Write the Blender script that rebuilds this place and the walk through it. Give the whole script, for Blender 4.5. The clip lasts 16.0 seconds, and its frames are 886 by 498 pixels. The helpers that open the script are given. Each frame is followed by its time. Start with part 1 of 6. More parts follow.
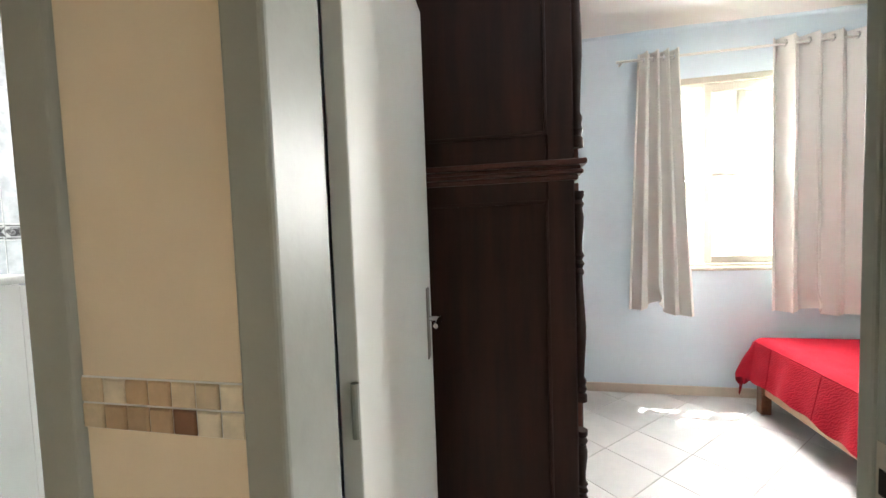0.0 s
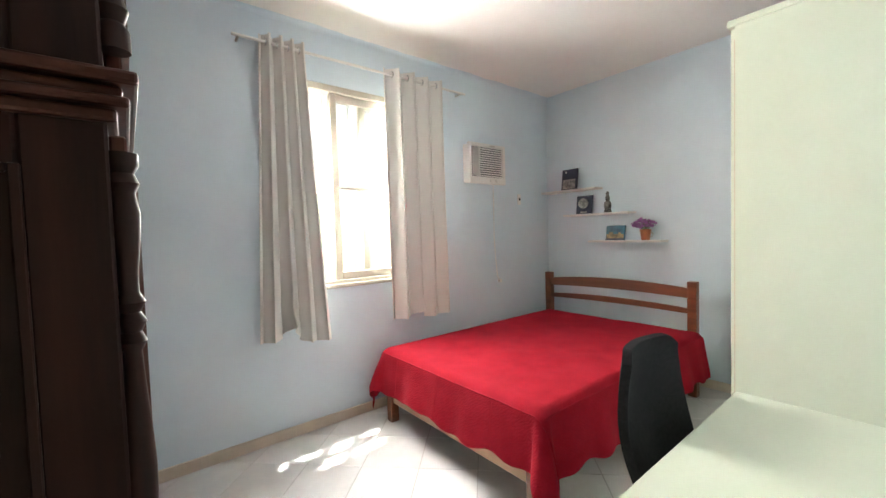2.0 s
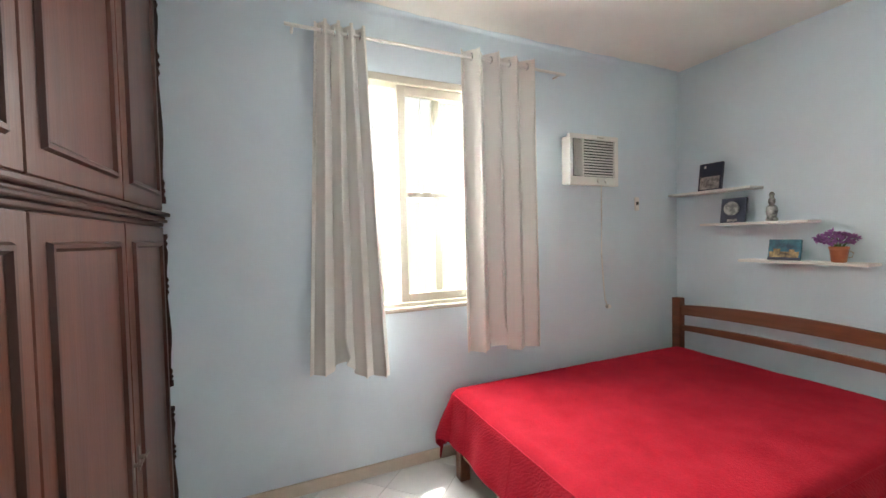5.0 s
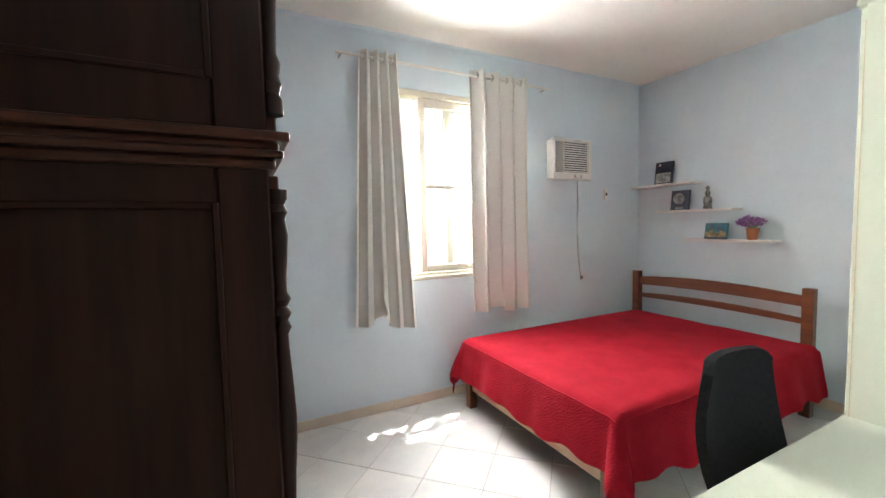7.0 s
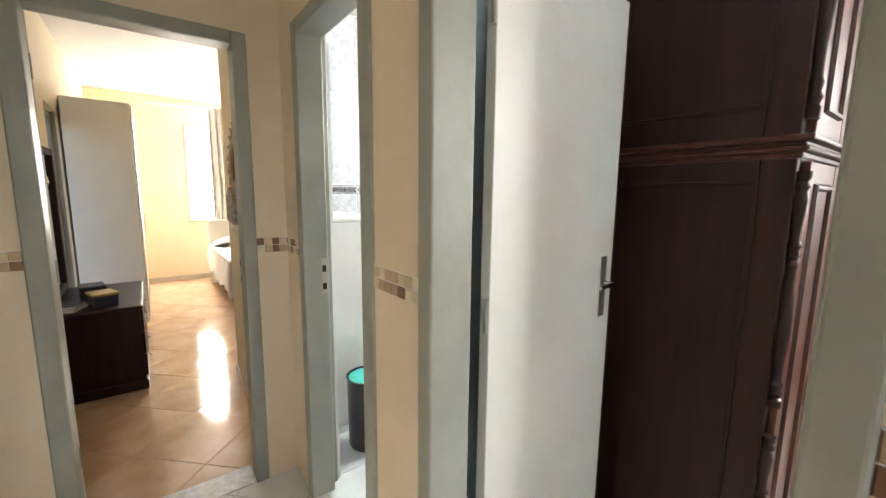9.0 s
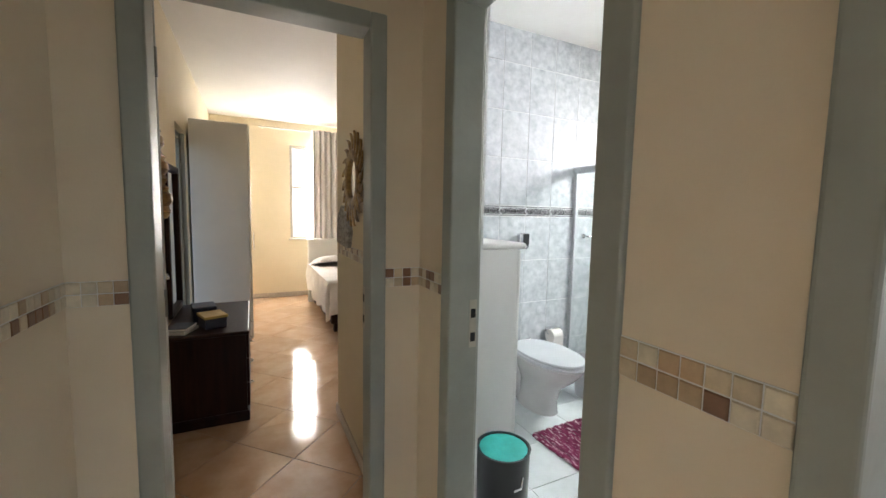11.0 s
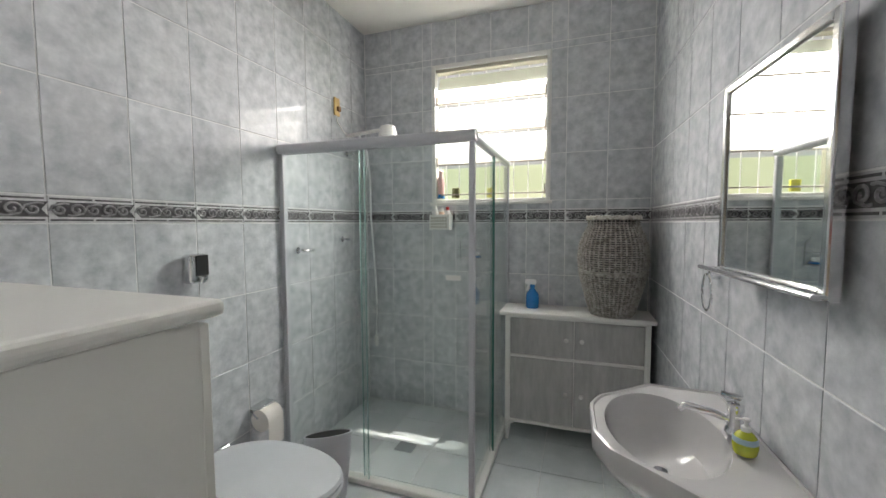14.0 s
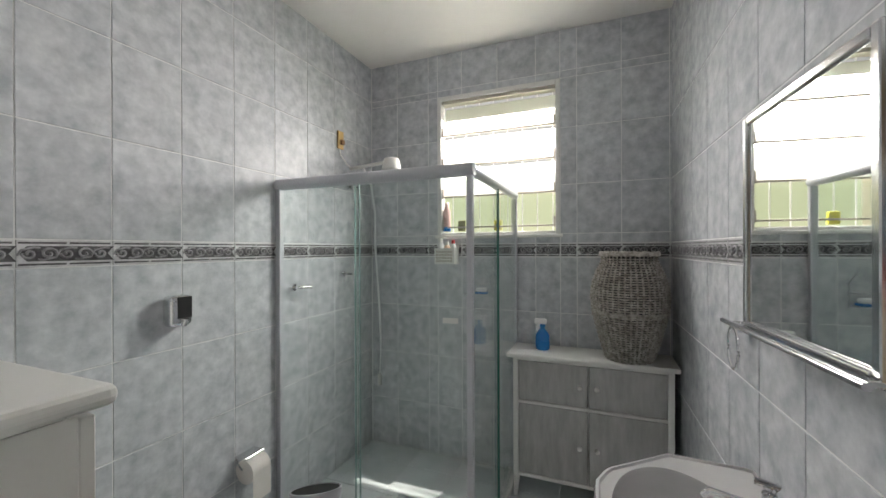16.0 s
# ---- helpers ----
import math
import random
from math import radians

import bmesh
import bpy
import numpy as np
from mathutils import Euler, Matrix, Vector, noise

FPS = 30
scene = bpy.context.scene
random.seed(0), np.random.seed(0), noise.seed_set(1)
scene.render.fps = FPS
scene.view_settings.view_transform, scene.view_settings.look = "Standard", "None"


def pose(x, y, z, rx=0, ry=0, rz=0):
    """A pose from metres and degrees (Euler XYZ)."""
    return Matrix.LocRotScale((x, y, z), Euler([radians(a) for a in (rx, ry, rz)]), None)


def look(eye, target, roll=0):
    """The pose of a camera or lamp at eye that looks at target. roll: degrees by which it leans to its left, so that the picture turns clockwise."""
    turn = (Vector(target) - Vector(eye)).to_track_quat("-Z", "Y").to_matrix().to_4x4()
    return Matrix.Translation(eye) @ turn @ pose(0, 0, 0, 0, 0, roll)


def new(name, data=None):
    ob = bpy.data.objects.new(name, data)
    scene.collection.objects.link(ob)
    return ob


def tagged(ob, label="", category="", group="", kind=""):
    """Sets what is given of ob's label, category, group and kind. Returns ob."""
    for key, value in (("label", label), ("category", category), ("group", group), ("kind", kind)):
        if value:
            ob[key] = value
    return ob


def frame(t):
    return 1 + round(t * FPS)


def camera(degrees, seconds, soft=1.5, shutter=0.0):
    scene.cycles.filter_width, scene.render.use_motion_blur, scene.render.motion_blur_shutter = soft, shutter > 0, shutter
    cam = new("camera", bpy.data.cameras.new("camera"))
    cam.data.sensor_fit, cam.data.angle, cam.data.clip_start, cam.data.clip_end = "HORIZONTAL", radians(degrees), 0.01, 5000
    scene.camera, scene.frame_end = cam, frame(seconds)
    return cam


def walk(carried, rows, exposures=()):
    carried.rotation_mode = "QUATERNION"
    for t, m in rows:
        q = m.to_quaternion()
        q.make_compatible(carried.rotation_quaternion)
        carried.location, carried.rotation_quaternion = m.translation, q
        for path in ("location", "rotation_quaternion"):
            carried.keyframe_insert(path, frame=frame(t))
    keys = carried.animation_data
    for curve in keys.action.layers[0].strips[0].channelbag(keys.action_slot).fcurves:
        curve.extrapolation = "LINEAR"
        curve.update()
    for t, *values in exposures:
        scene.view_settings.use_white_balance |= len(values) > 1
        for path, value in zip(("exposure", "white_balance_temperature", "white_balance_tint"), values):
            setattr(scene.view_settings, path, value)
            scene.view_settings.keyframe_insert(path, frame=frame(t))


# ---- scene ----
cam = camera(97.0, 16.0)

PATH = [
    (0, (1.569, -0.406, 1.395), (1.167, 1.551, 1.288), -2.0),
    (0.5, (1.485, -0.327, 1.394), (1.616, 1.665, 1.266), -1.9),
    (1, (1.544, -0.124, 1.405), (2.117, 1.789, 1.301), -1.8),
    (1.5, (1.653, 0.087, 1.403), (2.61, 1.843, 1.341), -1.9),
    (2, (1.748, 0.234, 1.375), (3.001, 1.791, 1.292), -1.8),
    (2.5, (1.806, 0.371, 1.408), (3.263, 1.735, 1.278), -1.8),
    (3, (1.829, 0.51, 1.43), (3.367, 1.78, 1.277), -1.8),
    (3.5, (1.991, 0.604, 1.414), (3.38, 2.034, 1.267), -2.0),
    (4, (2.14, 0.632, 1.408), (3.198, 2.323, 1.256), -1.6),
    (4.5, (2.203, 0.658, 1.442), (3.013, 2.484, 1.327), -1.3),
    (4.7, (2.219, 0.646, 1.46), (3.001, 2.485, 1.396), -1.2),
    (6.8, (1.722, 0.205, 1.432), (2.81, 1.884, 1.317), -1.3),
    (7, (1.689, 0.131, 1.427), (2.591, 1.912, 1.304), -1.2),
    (7.5, (1.715, -0.071, 1.4), (2.008, 1.902, 1.251), -0.6),
    (8, (1.807, -0.255, 1.387), (1.387, 1.693, 1.226), 0.1),
    (8.5, (1.923, -0.434, 1.405), (0.8, 1.204, 1.175), 0.3),
    (9, (2.032, -0.532, 1.426), (0.451, 0.661, 1.149), 0.6),
    (9.2, (2.04, -0.563, 1.42), (0.309, 0.407, 1.172), 0.6),
    (11.3, (1.233, -0.573, 1.417), (-0.557, 0.303, 1.245), 1.2),
    (11.5, (1.083, -0.516, 1.407), (-0.631, 0.502, 1.257), 1.4),
    (12, (0.891, -0.406, 1.406), (-0.601, 0.92, 1.275), 1.0),
    (12.5, (0.726, -0.243, 1.419), (-0.48, 1.349, 1.304), 0.5),
    (13, (0.577, -0.094, 1.424), (-0.292, 1.703, 1.304), 0.2),
    (13.5, (0.465, 0.038, 1.444), (-0.121, 1.946, 1.312), -0.2),
    (14, (0.441, 0.158, 1.406), (-0.209, 2.045, 1.276), -0.2),
    (14.5, (0.454, 0.285, 1.401), (-0.506, 2.037, 1.301), -0.0),
    (15, (0.454, 0.408, 1.47), (-0.67, 2.062, 1.446), 0.1),
    (15.5, (0.494, 0.421, 1.508), (-0.531, 2.137, 1.556), 0.0),
    (16, (0.508, 0.315, 1.466), (-0.248, 2.167, 1.465), -0.2),
]
EXPO = [(0, 2.15, 6500, 10), (0.5, 1.95, 6500, 10), (1, 1.95, 6600, 10), (1.5, 1.85, 6600, 10), (2.5, 1.5, 6700, 10), (3, 1.3, 6500, 10), (3.5, 1.35, 6500, 10), (4.7, 1.6, 6500, 10), (7, 1.7, 6500, 10), (7.6, 1.85, 7200, 8), (8.2, 2.25, 8000, 7), (8.6, 2.4, 7200, 9), (9.2, 2.4, 6500, 10), (11.3, 1.45, 6300, 11), (12, 1.15, 6300, 11), (13.2, 0.9, 6400, 11), (14, 0.65, 6700, 12), (15.5, 0.5, 6700, 12), (16, 0.48, 6700, 12)]
walk(cam, [(t, look(eye, target, roll)) for t, eye, target, roll in PATH], EXPO)

# ---- sizes of the place ----
CEIL = 2.85
BED_L, BED_R, BED_B = 1.09, 5.5, 2.97
BATH_L, BATH_R, BATH_B = -1.14, 0.97, 2.90
T = 0.15
SKEW = 1.9


def bath_face(y):
    """Where the sink wall of the bathroom, which runs out of square, has its tiles at depth y."""
    return BATH_R - (y - T) * math.tan(radians(SKEW)) - 0.004


# ---- light ----
SUN = Vector((0.21, 0.255, 1.0)).normalized()
world = bpy.data.worlds.new("sky")
scene.world = world
world.use_nodes = True
wn = world.node_tree
sky = wn.nodes.new("ShaderNodeTexSky")
sky.sky_type, sky.sun_disc = "NISHITA", False
sky.sun_elevation = math.asin(SUN.z)
sky.sun_rotation = math.atan2(SUN.x, SUN.y)
wn.links.new(sky.outputs[0], wn.nodes["Background"].inputs[0])
wn.nodes["Background"].inputs[1].default_value = 0.13

sun = new("sun", bpy.data.lights.new("sun", "SUN"))
sun.data.energy, sun.data.angle, sun.data.color = 5.0, radians(1.2), (1.0, 0.95, 0.87)
sun.rotation_mode = "QUATERNION"
sun.rotation_quaternion = (SUN).to_track_quat("Z", "Y")


def window_light(name, x, y, z, w, h, watts, colour, turn=0, dip=0, spread=180):
    """Daylight that enters by one opening."""
    lamp = new(name, bpy.data.lights.new(name, "AREA"))
    lamp.data.shape, lamp.data.size, lamp.data.size_y = "RECTANGLE", w, h
    lamp.data.energy, lamp.data.color = watts, colour
    lamp.data.spread = radians(spread)
    lamp.matrix_world = pose(x, y, z, dip - 90, 0, turn)
    return lamp


window_light("daylight_bedroom", 3.22, BED_B + 0.122, 1.84, 1.20, 0.95, 68, (1.0, 0.985, 0.965), 0, 14, 158)
window_light("daylight_bathroom", -0.165, BATH_B + 0.155, 2.19, 0.78, 0.46, 23, (1.0, 0.99, 0.97), 0, 30, 130)
window_light("daylight_far_room", -5.49, 0.51, 1.73, 0.95, 1.4, 60, (1.0, 0.95, 0.88), 90)
# Fill light added to brighten the hall; its opening is out of view.
window_light("added_hall_fill", 3.29, -0.52, 1.55, 0.75, 1.2, 0.9, (1.0, 0.98, 0.94), -90)


# ---- materials ----
def mat(name, c1, c2=None, scale=4.0, rough=0.5, bump=0.0, bscale=60.0, metal=0.0, stretch=(1, 1, 1), coat=0.0,
        vary=0.0, spec=0.5, rvary=0.0, detail=6.0, sheen=0.0, trans=0.0, contrast=(0.35, 0.65), fine=0.0):
    """A surface with cloudy colour, fine relief, and a shade of its own for each object (vary)."""
    m = bpy.data.materials.new(name)
    m.use_nodes = True
    nt = m.node_tree
    N, L = nt.nodes, nt.links
    b = N["Principled BSDF"]
    b.inputs["Roughness"].default_value, b.inputs["Metallic"].default_value = rough, metal
    b.inputs["Coat Weight"].default_value, b.inputs["Coat Roughness"].default_value = coat, 0.08
    b.inputs["Specular IOR Level"].default_value = spec
    b.inputs["Sheen Weight"].default_value, b.inputs["Transmission Weight"].default_value = sheen, trans
    tc, mp = N.new("ShaderNodeTexCoord"), N.new("ShaderNodeMapping")
    mp.inputs["Scale"].default_value = stretch
    L.new(tc.outputs["Object"], mp.inputs["Vector"])
    oi = N.new("ShaderNodeObjectInfo")
    shift = N.new("ShaderNodeVectorMath")
    shift.operation = "MULTIPLY_ADD"
    comb = N.new("ShaderNodeCombineXYZ")
    for k in range(3):
        L.new(oi.outputs["Random"], comb.inputs[k])
    shift.inputs[1].default_value = (9.0, 5.0, 7.0) if vary else (0, 0, 0)
    L.new(comb.outputs[0], shift.inputs[0])
    L.new(mp.outputs[0], shift.inputs[2])
    nz = N.new("ShaderNodeTexNoise")
    nz.inputs["Scale"].default_value, nz.inputs["Detail"].default_value = scale, detail
    nz.inputs["Roughness"].default_value = 0.6
    L.new(shift.outputs[0], nz.inputs["Vector"])
    ramp = N.new("ShaderNodeMapRange")
    ramp.inputs[1].default_value, ramp.inputs[2].default_value = contrast
    L.new(nz.outputs["Fac"], ramp.inputs[0])
    mix = N.new("ShaderNodeMix")
    mix.data_type = "RGBA"
    mix.inputs[6].default_value, mix.inputs[7].default_value = (*c1, 1), (*(c2 or c1), 1)
    L.new(ramp.outputs[0], mix.inputs[0])
    out = mix.outputs[2]
    if vary:
        hsv = N.new("ShaderNodeHueSaturation")
        mr = N.new("ShaderNodeMapRange")
        mr.inputs[3].default_value, mr.inputs[4].default_value = 1 - vary, 1 + vary
        L.new(oi.outputs["Random"], mr.inputs[0])
        L.new(mr.outputs[0], hsv.inputs["Value"])
        L.new(out, hsv.inputs["Color"])
        out = hsv.outputs[0]
    L.new(out, b.inputs["Base Color"])
    if rvary:
        rr = N.new("ShaderNodeMapRange")
        rr.inputs[3].default_value, rr.inputs[4].default_value = max(0.02, rough - rvary), min(1, rough + rvary)
        L.new(nz.outputs["Fac"], rr.inputs[0])
        L.new(rr.outputs[0], b.inputs["Roughness"])
    if bump:
        nb = N.new("ShaderNodeTexNoise")
        nb.inputs["Scale"].default_value, nb.inputs["Detail"].default_value = bscale, 4
        L.new(shift.outputs[0], nb.inputs["Vector"])
        bp = N.new("ShaderNodeBump")
        bp.inputs["Strength"].default_value, bp.inputs["Distance"].default_value = bump, 0.004
        L.new(nb.outputs["Fac"], bp.inputs["Height"])
        L.new(bp.outputs[0], b.inputs["Normal"])
    return m


def glass(name, colour=(1, 1, 1), rough=0.0):
    """Clear sheet glass: straight through, with gloss that grows towards grazing angles."""
    m = bpy.data.materials.new(name)
    m.use_nodes = True
    N, L = m.node_tree.nodes, m.node_tree.links
    N.remove(N["Principled BSDF"])
    tr, gl, mx, lw = N.new("ShaderNodeBsdfTransparent"), N.new("ShaderNodeBsdfGlossy"), N.new("ShaderNodeMixShader"), N.new("ShaderNodeLayerWeight")
    tr.inputs[0].default_value = (*colour, 1)
    gl.inputs["Roughness"].default_value = rough
    pw, ma = N.new("ShaderNodeMath"), N.new("ShaderNodeMath")
    pw.operation, ma.operation = "POWER", "MULTIPLY_ADD"
    pw.inputs[1].default_value = 5.0
    ma.inputs[1].default_value, ma.inputs[2].default_value = 0.85, 0.035
    L.new(lw.outputs["Facing"], pw.inputs[0])
    L.new(pw.outputs[0], ma.inputs[0])
    L.new(ma.outputs[0], mx.inputs[0])
    L.new(tr.outputs[0], mx.inputs[1])
    L.new(gl.outputs[0], mx.inputs[2])
    L.new(mx.outputs[0], N["Material Output"].inputs[0])
    return m


def frosted(name, colour, share):
    m = bpy.data.materials.new(name)
    m.use_nodes = True
    N, L = m.node_tree.nodes, m.node_tree.links
    N.remove(N["Principled BSDF"])
    tl, df, mx = N.new("ShaderNodeBsdfTranslucent"), N.new("ShaderNodeBsdfDiffuse"), N.new("ShaderNodeMixShader")
    tl.inputs[0].default_value = df.inputs[0].default_value = (*colour, 1)
    mx.inputs[0].default_value = share
    L.new(df.outputs[0], mx.inputs[1])
    L.new(tl.outputs[0], mx.inputs[2])
    L.new(mx.outputs[0], N["Material Output"].inputs[0])
    return m


BLUE = mat("pale_blue_paint", (0.59, 0.685, 0.755), (0.63, 0.725, 0.785), 2.5, 0.55, 0.12, 140)
CREAM = mat("cream_paint", (0.68, 0.57, 0.42), (0.73, 0.62, 0.47), 2.5, 0.5, 0.12, 140)
WHITE = mat("white_ceiling_paint", (0.80, 0.78, 0.75), (0.84, 0.82, 0.79), 2, 0.7, 0.1, 120)
WARM = mat("warm_yellow_paint", (0.80, 0.70, 0.50), (0.84, 0.74, 0.55), 2.5, 0.6, 0.12, 140)
FRAMEP = mat("grey_green_enamel", (0.27, 0.28, 0.245), (0.315, 0.325, 0.29), 5, 0.42, 0.15, 50)
LEAF = mat("ivory_enamel", (0.66, 0.67, 0.63), (0.71, 0.72, 0.68), 3, 0.48, 0.12, 40)
GREENW = mat("pale_green_laminate", (0.62, 0.66, 0.52), (0.66, 0.70, 0.56), 2, 0.4, 0.05, 60)
EDGE = mat("raw_board_edge", (0.50, 0.38, 0.27), (0.60, 0.46, 0.34), 30, 0.7, 0.2, 90)
# Wardrobe shade is in the colour: dark sides, mid mouldings, brighter doors.
MAHOG = mat("dark_and_shaded_mahogany", (0.015, 0.0055, 0.004), (0.032, 0.011, 0.007), 7, 0.42, 0.1, 40, stretch=(3, 3, 0.25), spec=0.18)
MAHOGF = mat("lit_mahogany_door", (0.06, 0.019, 0.011), (0.10, 0.032, 0.018), 6, 0.34, 0.1, 40, stretch=(3, 3, 0.25), coat=0.1, spec=0.3)
MAHOGM = mat("half_lit_mahogany_moulding", (0.036, 0.012, 0.007), (0.062, 0.020, 0.012), 7, 0.36, 0.1, 40, stretch=(3, 3, 0.25), spec=0.25)
BEDWOOD = mat("reddish_pine", (0.11, 0.034, 0.014), (0.19, 0.062, 0.025), 6, 0.33, 0.1, 40, stretch=(4, 0.4, 4), coat=0.3)
PALEWOOD = mat("pale_pine", (0.52, 0.36, 0.22), (0.60, 0.43, 0.27), 8, 0.6, 0.15, 40, stretch=(4, 0.4, 4))
STEEL = mat("chrome", (0.75, 0.75, 0.76), None, 3, 0.12, metal=1.0)
ALU = mat("beige_aluminium", (0.42, 0.39, 0.32), (0.48, 0.44, 0.37), 6, 0.45, 0.05, 80)
GROUT = mat("pale_grout", (0.72, 0.72, 0.71), (0.78, 0.78, 0.77), 12, 0.8, 0.3, 90)
FLOORT = mat("white_floor_tile", (0.66, 0.66, 0.65), (0.76, 0.75, 0.73), 3, 0.22, 0.03, 20, vary=0.05, rvary=0.06)
FLOORG = mat("floor_grout", (0.40, 0.38, 0.36), (0.48, 0.46, 0.43), 14, 0.85, 0.3, 90)
BEIGET = mat("beige_floor_tile", (0.56, 0.36, 0.22), (0.68, 0.48, 0.33), 4, 0.10, 0.5, 5, vary=0.06, spec=0.4)
BATHT = mat("marbled_blue_grey_tile", (0.40, 0.42, 0.45), (0.66, 0.67, 0.69), 17, 0.035, 0.008, 6, vary=0.04, detail=10, contrast=(0.3, 0.7), spec=0.13)
BATHF = mat("pale_grey_floor_tile", (0.56, 0.60, 0.61), (0.66, 0.69, 0.70), 5, 0.2, 0.03, 12, vary=0.03)
BANDD = mat("dark_relief_tile", (0.045, 0.042, 0.046), (0.13, 0.125, 0.13), 30, 0.3, 0.2, 60)
BANDG = mat("mid_grey_relief", (0.20, 0.19, 0.20), (0.40, 0.39, 0.40), 40, 0.3, 0.2, 60)
BANDL = mat("pale_relief_tile", (0.52, 0.52, 0.53), (0.78, 0.78, 0.78), 25, 0.25, 0.1, 60)
MOS = [mat("mosaic_" + n, c, tuple(v * 1.25 for v in c), 30, 0.3, 0.2, 60, vary=0.12)
       for n, c in (("brown", (0.17, 0.085, 0.045)), ("tan", (0.40, 0.28, 0.17)), ("sand", (0.52, 0.42, 0.29)), ("ivory", (0.60, 0.53, 0.41)))]
BASEB = mat("beige_skirting_tile", (0.56, 0.48, 0.39), (0.64, 0.55, 0.45), 6, 0.3, 0.05, 30)
RED = mat("red_quilted_cotton", (0.27, 0.006, 0.017), (0.33, 0.010, 0.024), 5, 0.95, 0.35, 90, spec=0.15)
SHEET = mat("white_bed_cover", (0.74, 0.70, 0.66), (0.82, 0.78, 0.74), 6, 0.85, 0.3, 40)
PLASTW = mat("white_plastic", (0.72, 0.71, 0.68), (0.76, 0.75, 0.72), 4, 0.35)
BLACK = mat("black_mesh_fabric", (0.012, 0.012, 0.013), (0.022, 0.022, 0.023), 60, 0.85, 0.5, 700, spec=0.15)
BRONZE = mat("worn_grey_metal", (0.16, 0.145, 0.13), (0.24, 0.22, 0.20), 20, 0.38, metal=0.7)
BLACKP = mat("black_plastic", (0.015, 0.015, 0.016), (0.025, 0.025, 0.026), 8, 0.35)
# Near-black for shaded hollows drawn as solid pieces, and a hidden wardrobe back.
DARK = mat("near_black", (0.01, 0.01, 0.01), None, 3, 0.9)
CERAM = mat("grey_glazed_ceramic", (0.52, 0.51, 0.51), (0.55, 0.54, 0.54), 3, 0.08, coat=0.5)
WHITEW = mat("white_lacquered_board", (0.72, 0.71, 0.68), (0.76, 0.75, 0.72), 3, 0.35, 0.05, 60)
WASH = mat("whitewashed_grey_wood", (0.32, 0.31, 0.30), (0.52, 0.51, 0.50), 6, 0.6, 0.3, 60, stretch=(4, 4, 0.8), contrast=(0.25, 0.8))
WICK = mat("grey_wicker", (0.20, 0.18, 0.155), (0.50, 0.47, 0.43), 40, 0.7, 0.3, 200)
CLEAR = glass("clear_glass", (0.97, 0.99, 0.98))
GREENG = glass("shower_glass", (0.945, 0.975, 0.965), 0.0)
FROST = frosted("frosted_glass", (0.86, 0.87, 0.84), 0.8)
CURT = frosted("off_white_curtain", (0.74, 0.725, 0.69), 0.018)
MIRROR = mat("mirror_silver", (0.86, 0.88, 0.87), None, 3, 0.02, metal=1.0)
RUGM = mat("magenta_rag", (0.16, 0.012, 0.06), (0.55, 0.40, 0.44), 40, 0.95, 0.6, 200, stretch=(0.45, 1.5, 1.5), contrast=(0.52, 0.62), vary=0.3)
GRASS = mat("garden_green", (0.10, 0.16, 0.03), (0.18, 0.22, 0.06), 5, 0.9, 0.5, 30)
STUCCO = mat("pale_stucco", (0.70, 0.67, 0.55), (0.78, 0.75, 0.64), 3, 0.85, 0.3, 40)


# Outdoor sheets emit their brightness; sun and overexposure are put into the glow.
def glow(name, colour, power):
    m = bpy.data.materials.new(name)
    m.use_nodes = True
    N, L = m.node_tree.nodes, m.node_tree.links
    N.remove(N["Principled BSDF"])
    em = N.new("ShaderNodeEmission")
    em.inputs[0].default_value, em.inputs[1].default_value = (*colour, 1), power
    L.new(em.outputs[0], N["Material Output"].inputs[0])
    return m


GLOW_OUT = glow("outdoor_glow", (1.0, 1.0, 0.96), 0.37)
GLOW_WEST = glow("western_outdoor_glow", (1.0, 0.995, 0.97), 0.65)
GLOW_GREEN = glow("self_lit_greenery", (0.86, 0.90, 0.58), 0.6)


def quilted(name, c1, c2, strength):
    """Cotton with a meandering stitched relief."""
    m = mat(name, c1, c2, 5, 0.95, 0.0, spec=0.15)
    N, L = m.node_tree.nodes, m.node_tree.links
    tc, wv, bp, nz = N.new("ShaderNodeTexCoord"), N.new("ShaderNodeTexWave"), N.new("ShaderNodeBump"), N.new("ShaderNodeTexNoise")
    wv.wave_type, wv.wave_profile = "BANDS", "SIN"
    wv.bands_direction = "DIAGONAL"
    wv.inputs["Scale"].default_value, wv.inputs["Distortion"].default_value = 26.0, 7.0
    wv.inputs["Detail"].default_value, wv.inputs["Detail Scale"].default_value = 1.0, 1.6
    L.new(tc.outputs["Object"], wv.inputs["Vector"])
    bp.inputs["Strength"].default_value, bp.inputs["Distance"].default_value = strength, 0.006
    L.new(wv.outputs["Fac"], bp.inputs["Height"])
    L.new(bp.outputs[0], N["Principled BSDF"].inputs["Normal"])
    return m


REDQ = quilted("red_quilted_border", (0.27, 0.006, 0.017), (0.33, 0.010, 0.024), 0.22)

# ---- builders ----
def bm_box(lo, hi, bevel=0.0, seg=1, bm=None):
    bm = bm or bmesh.new()
    size = [max(1e-4, hi[k] - lo[k]) for k in range(3)]
    r = bmesh.ops.create_cube(bm, size=1, matrix=Matrix.LocRotScale([(lo[k] + hi[k]) / 2 for k in range(3)], None, size))
    if bevel:
        ed = list({e for v in r["verts"] for e in v.link_edges})
        bmesh.ops.bevel(bm, geom=ed, offset=min(bevel, min(size) * 0.45), segments=seg, profile=0.5, affect="EDGES")
    return bm


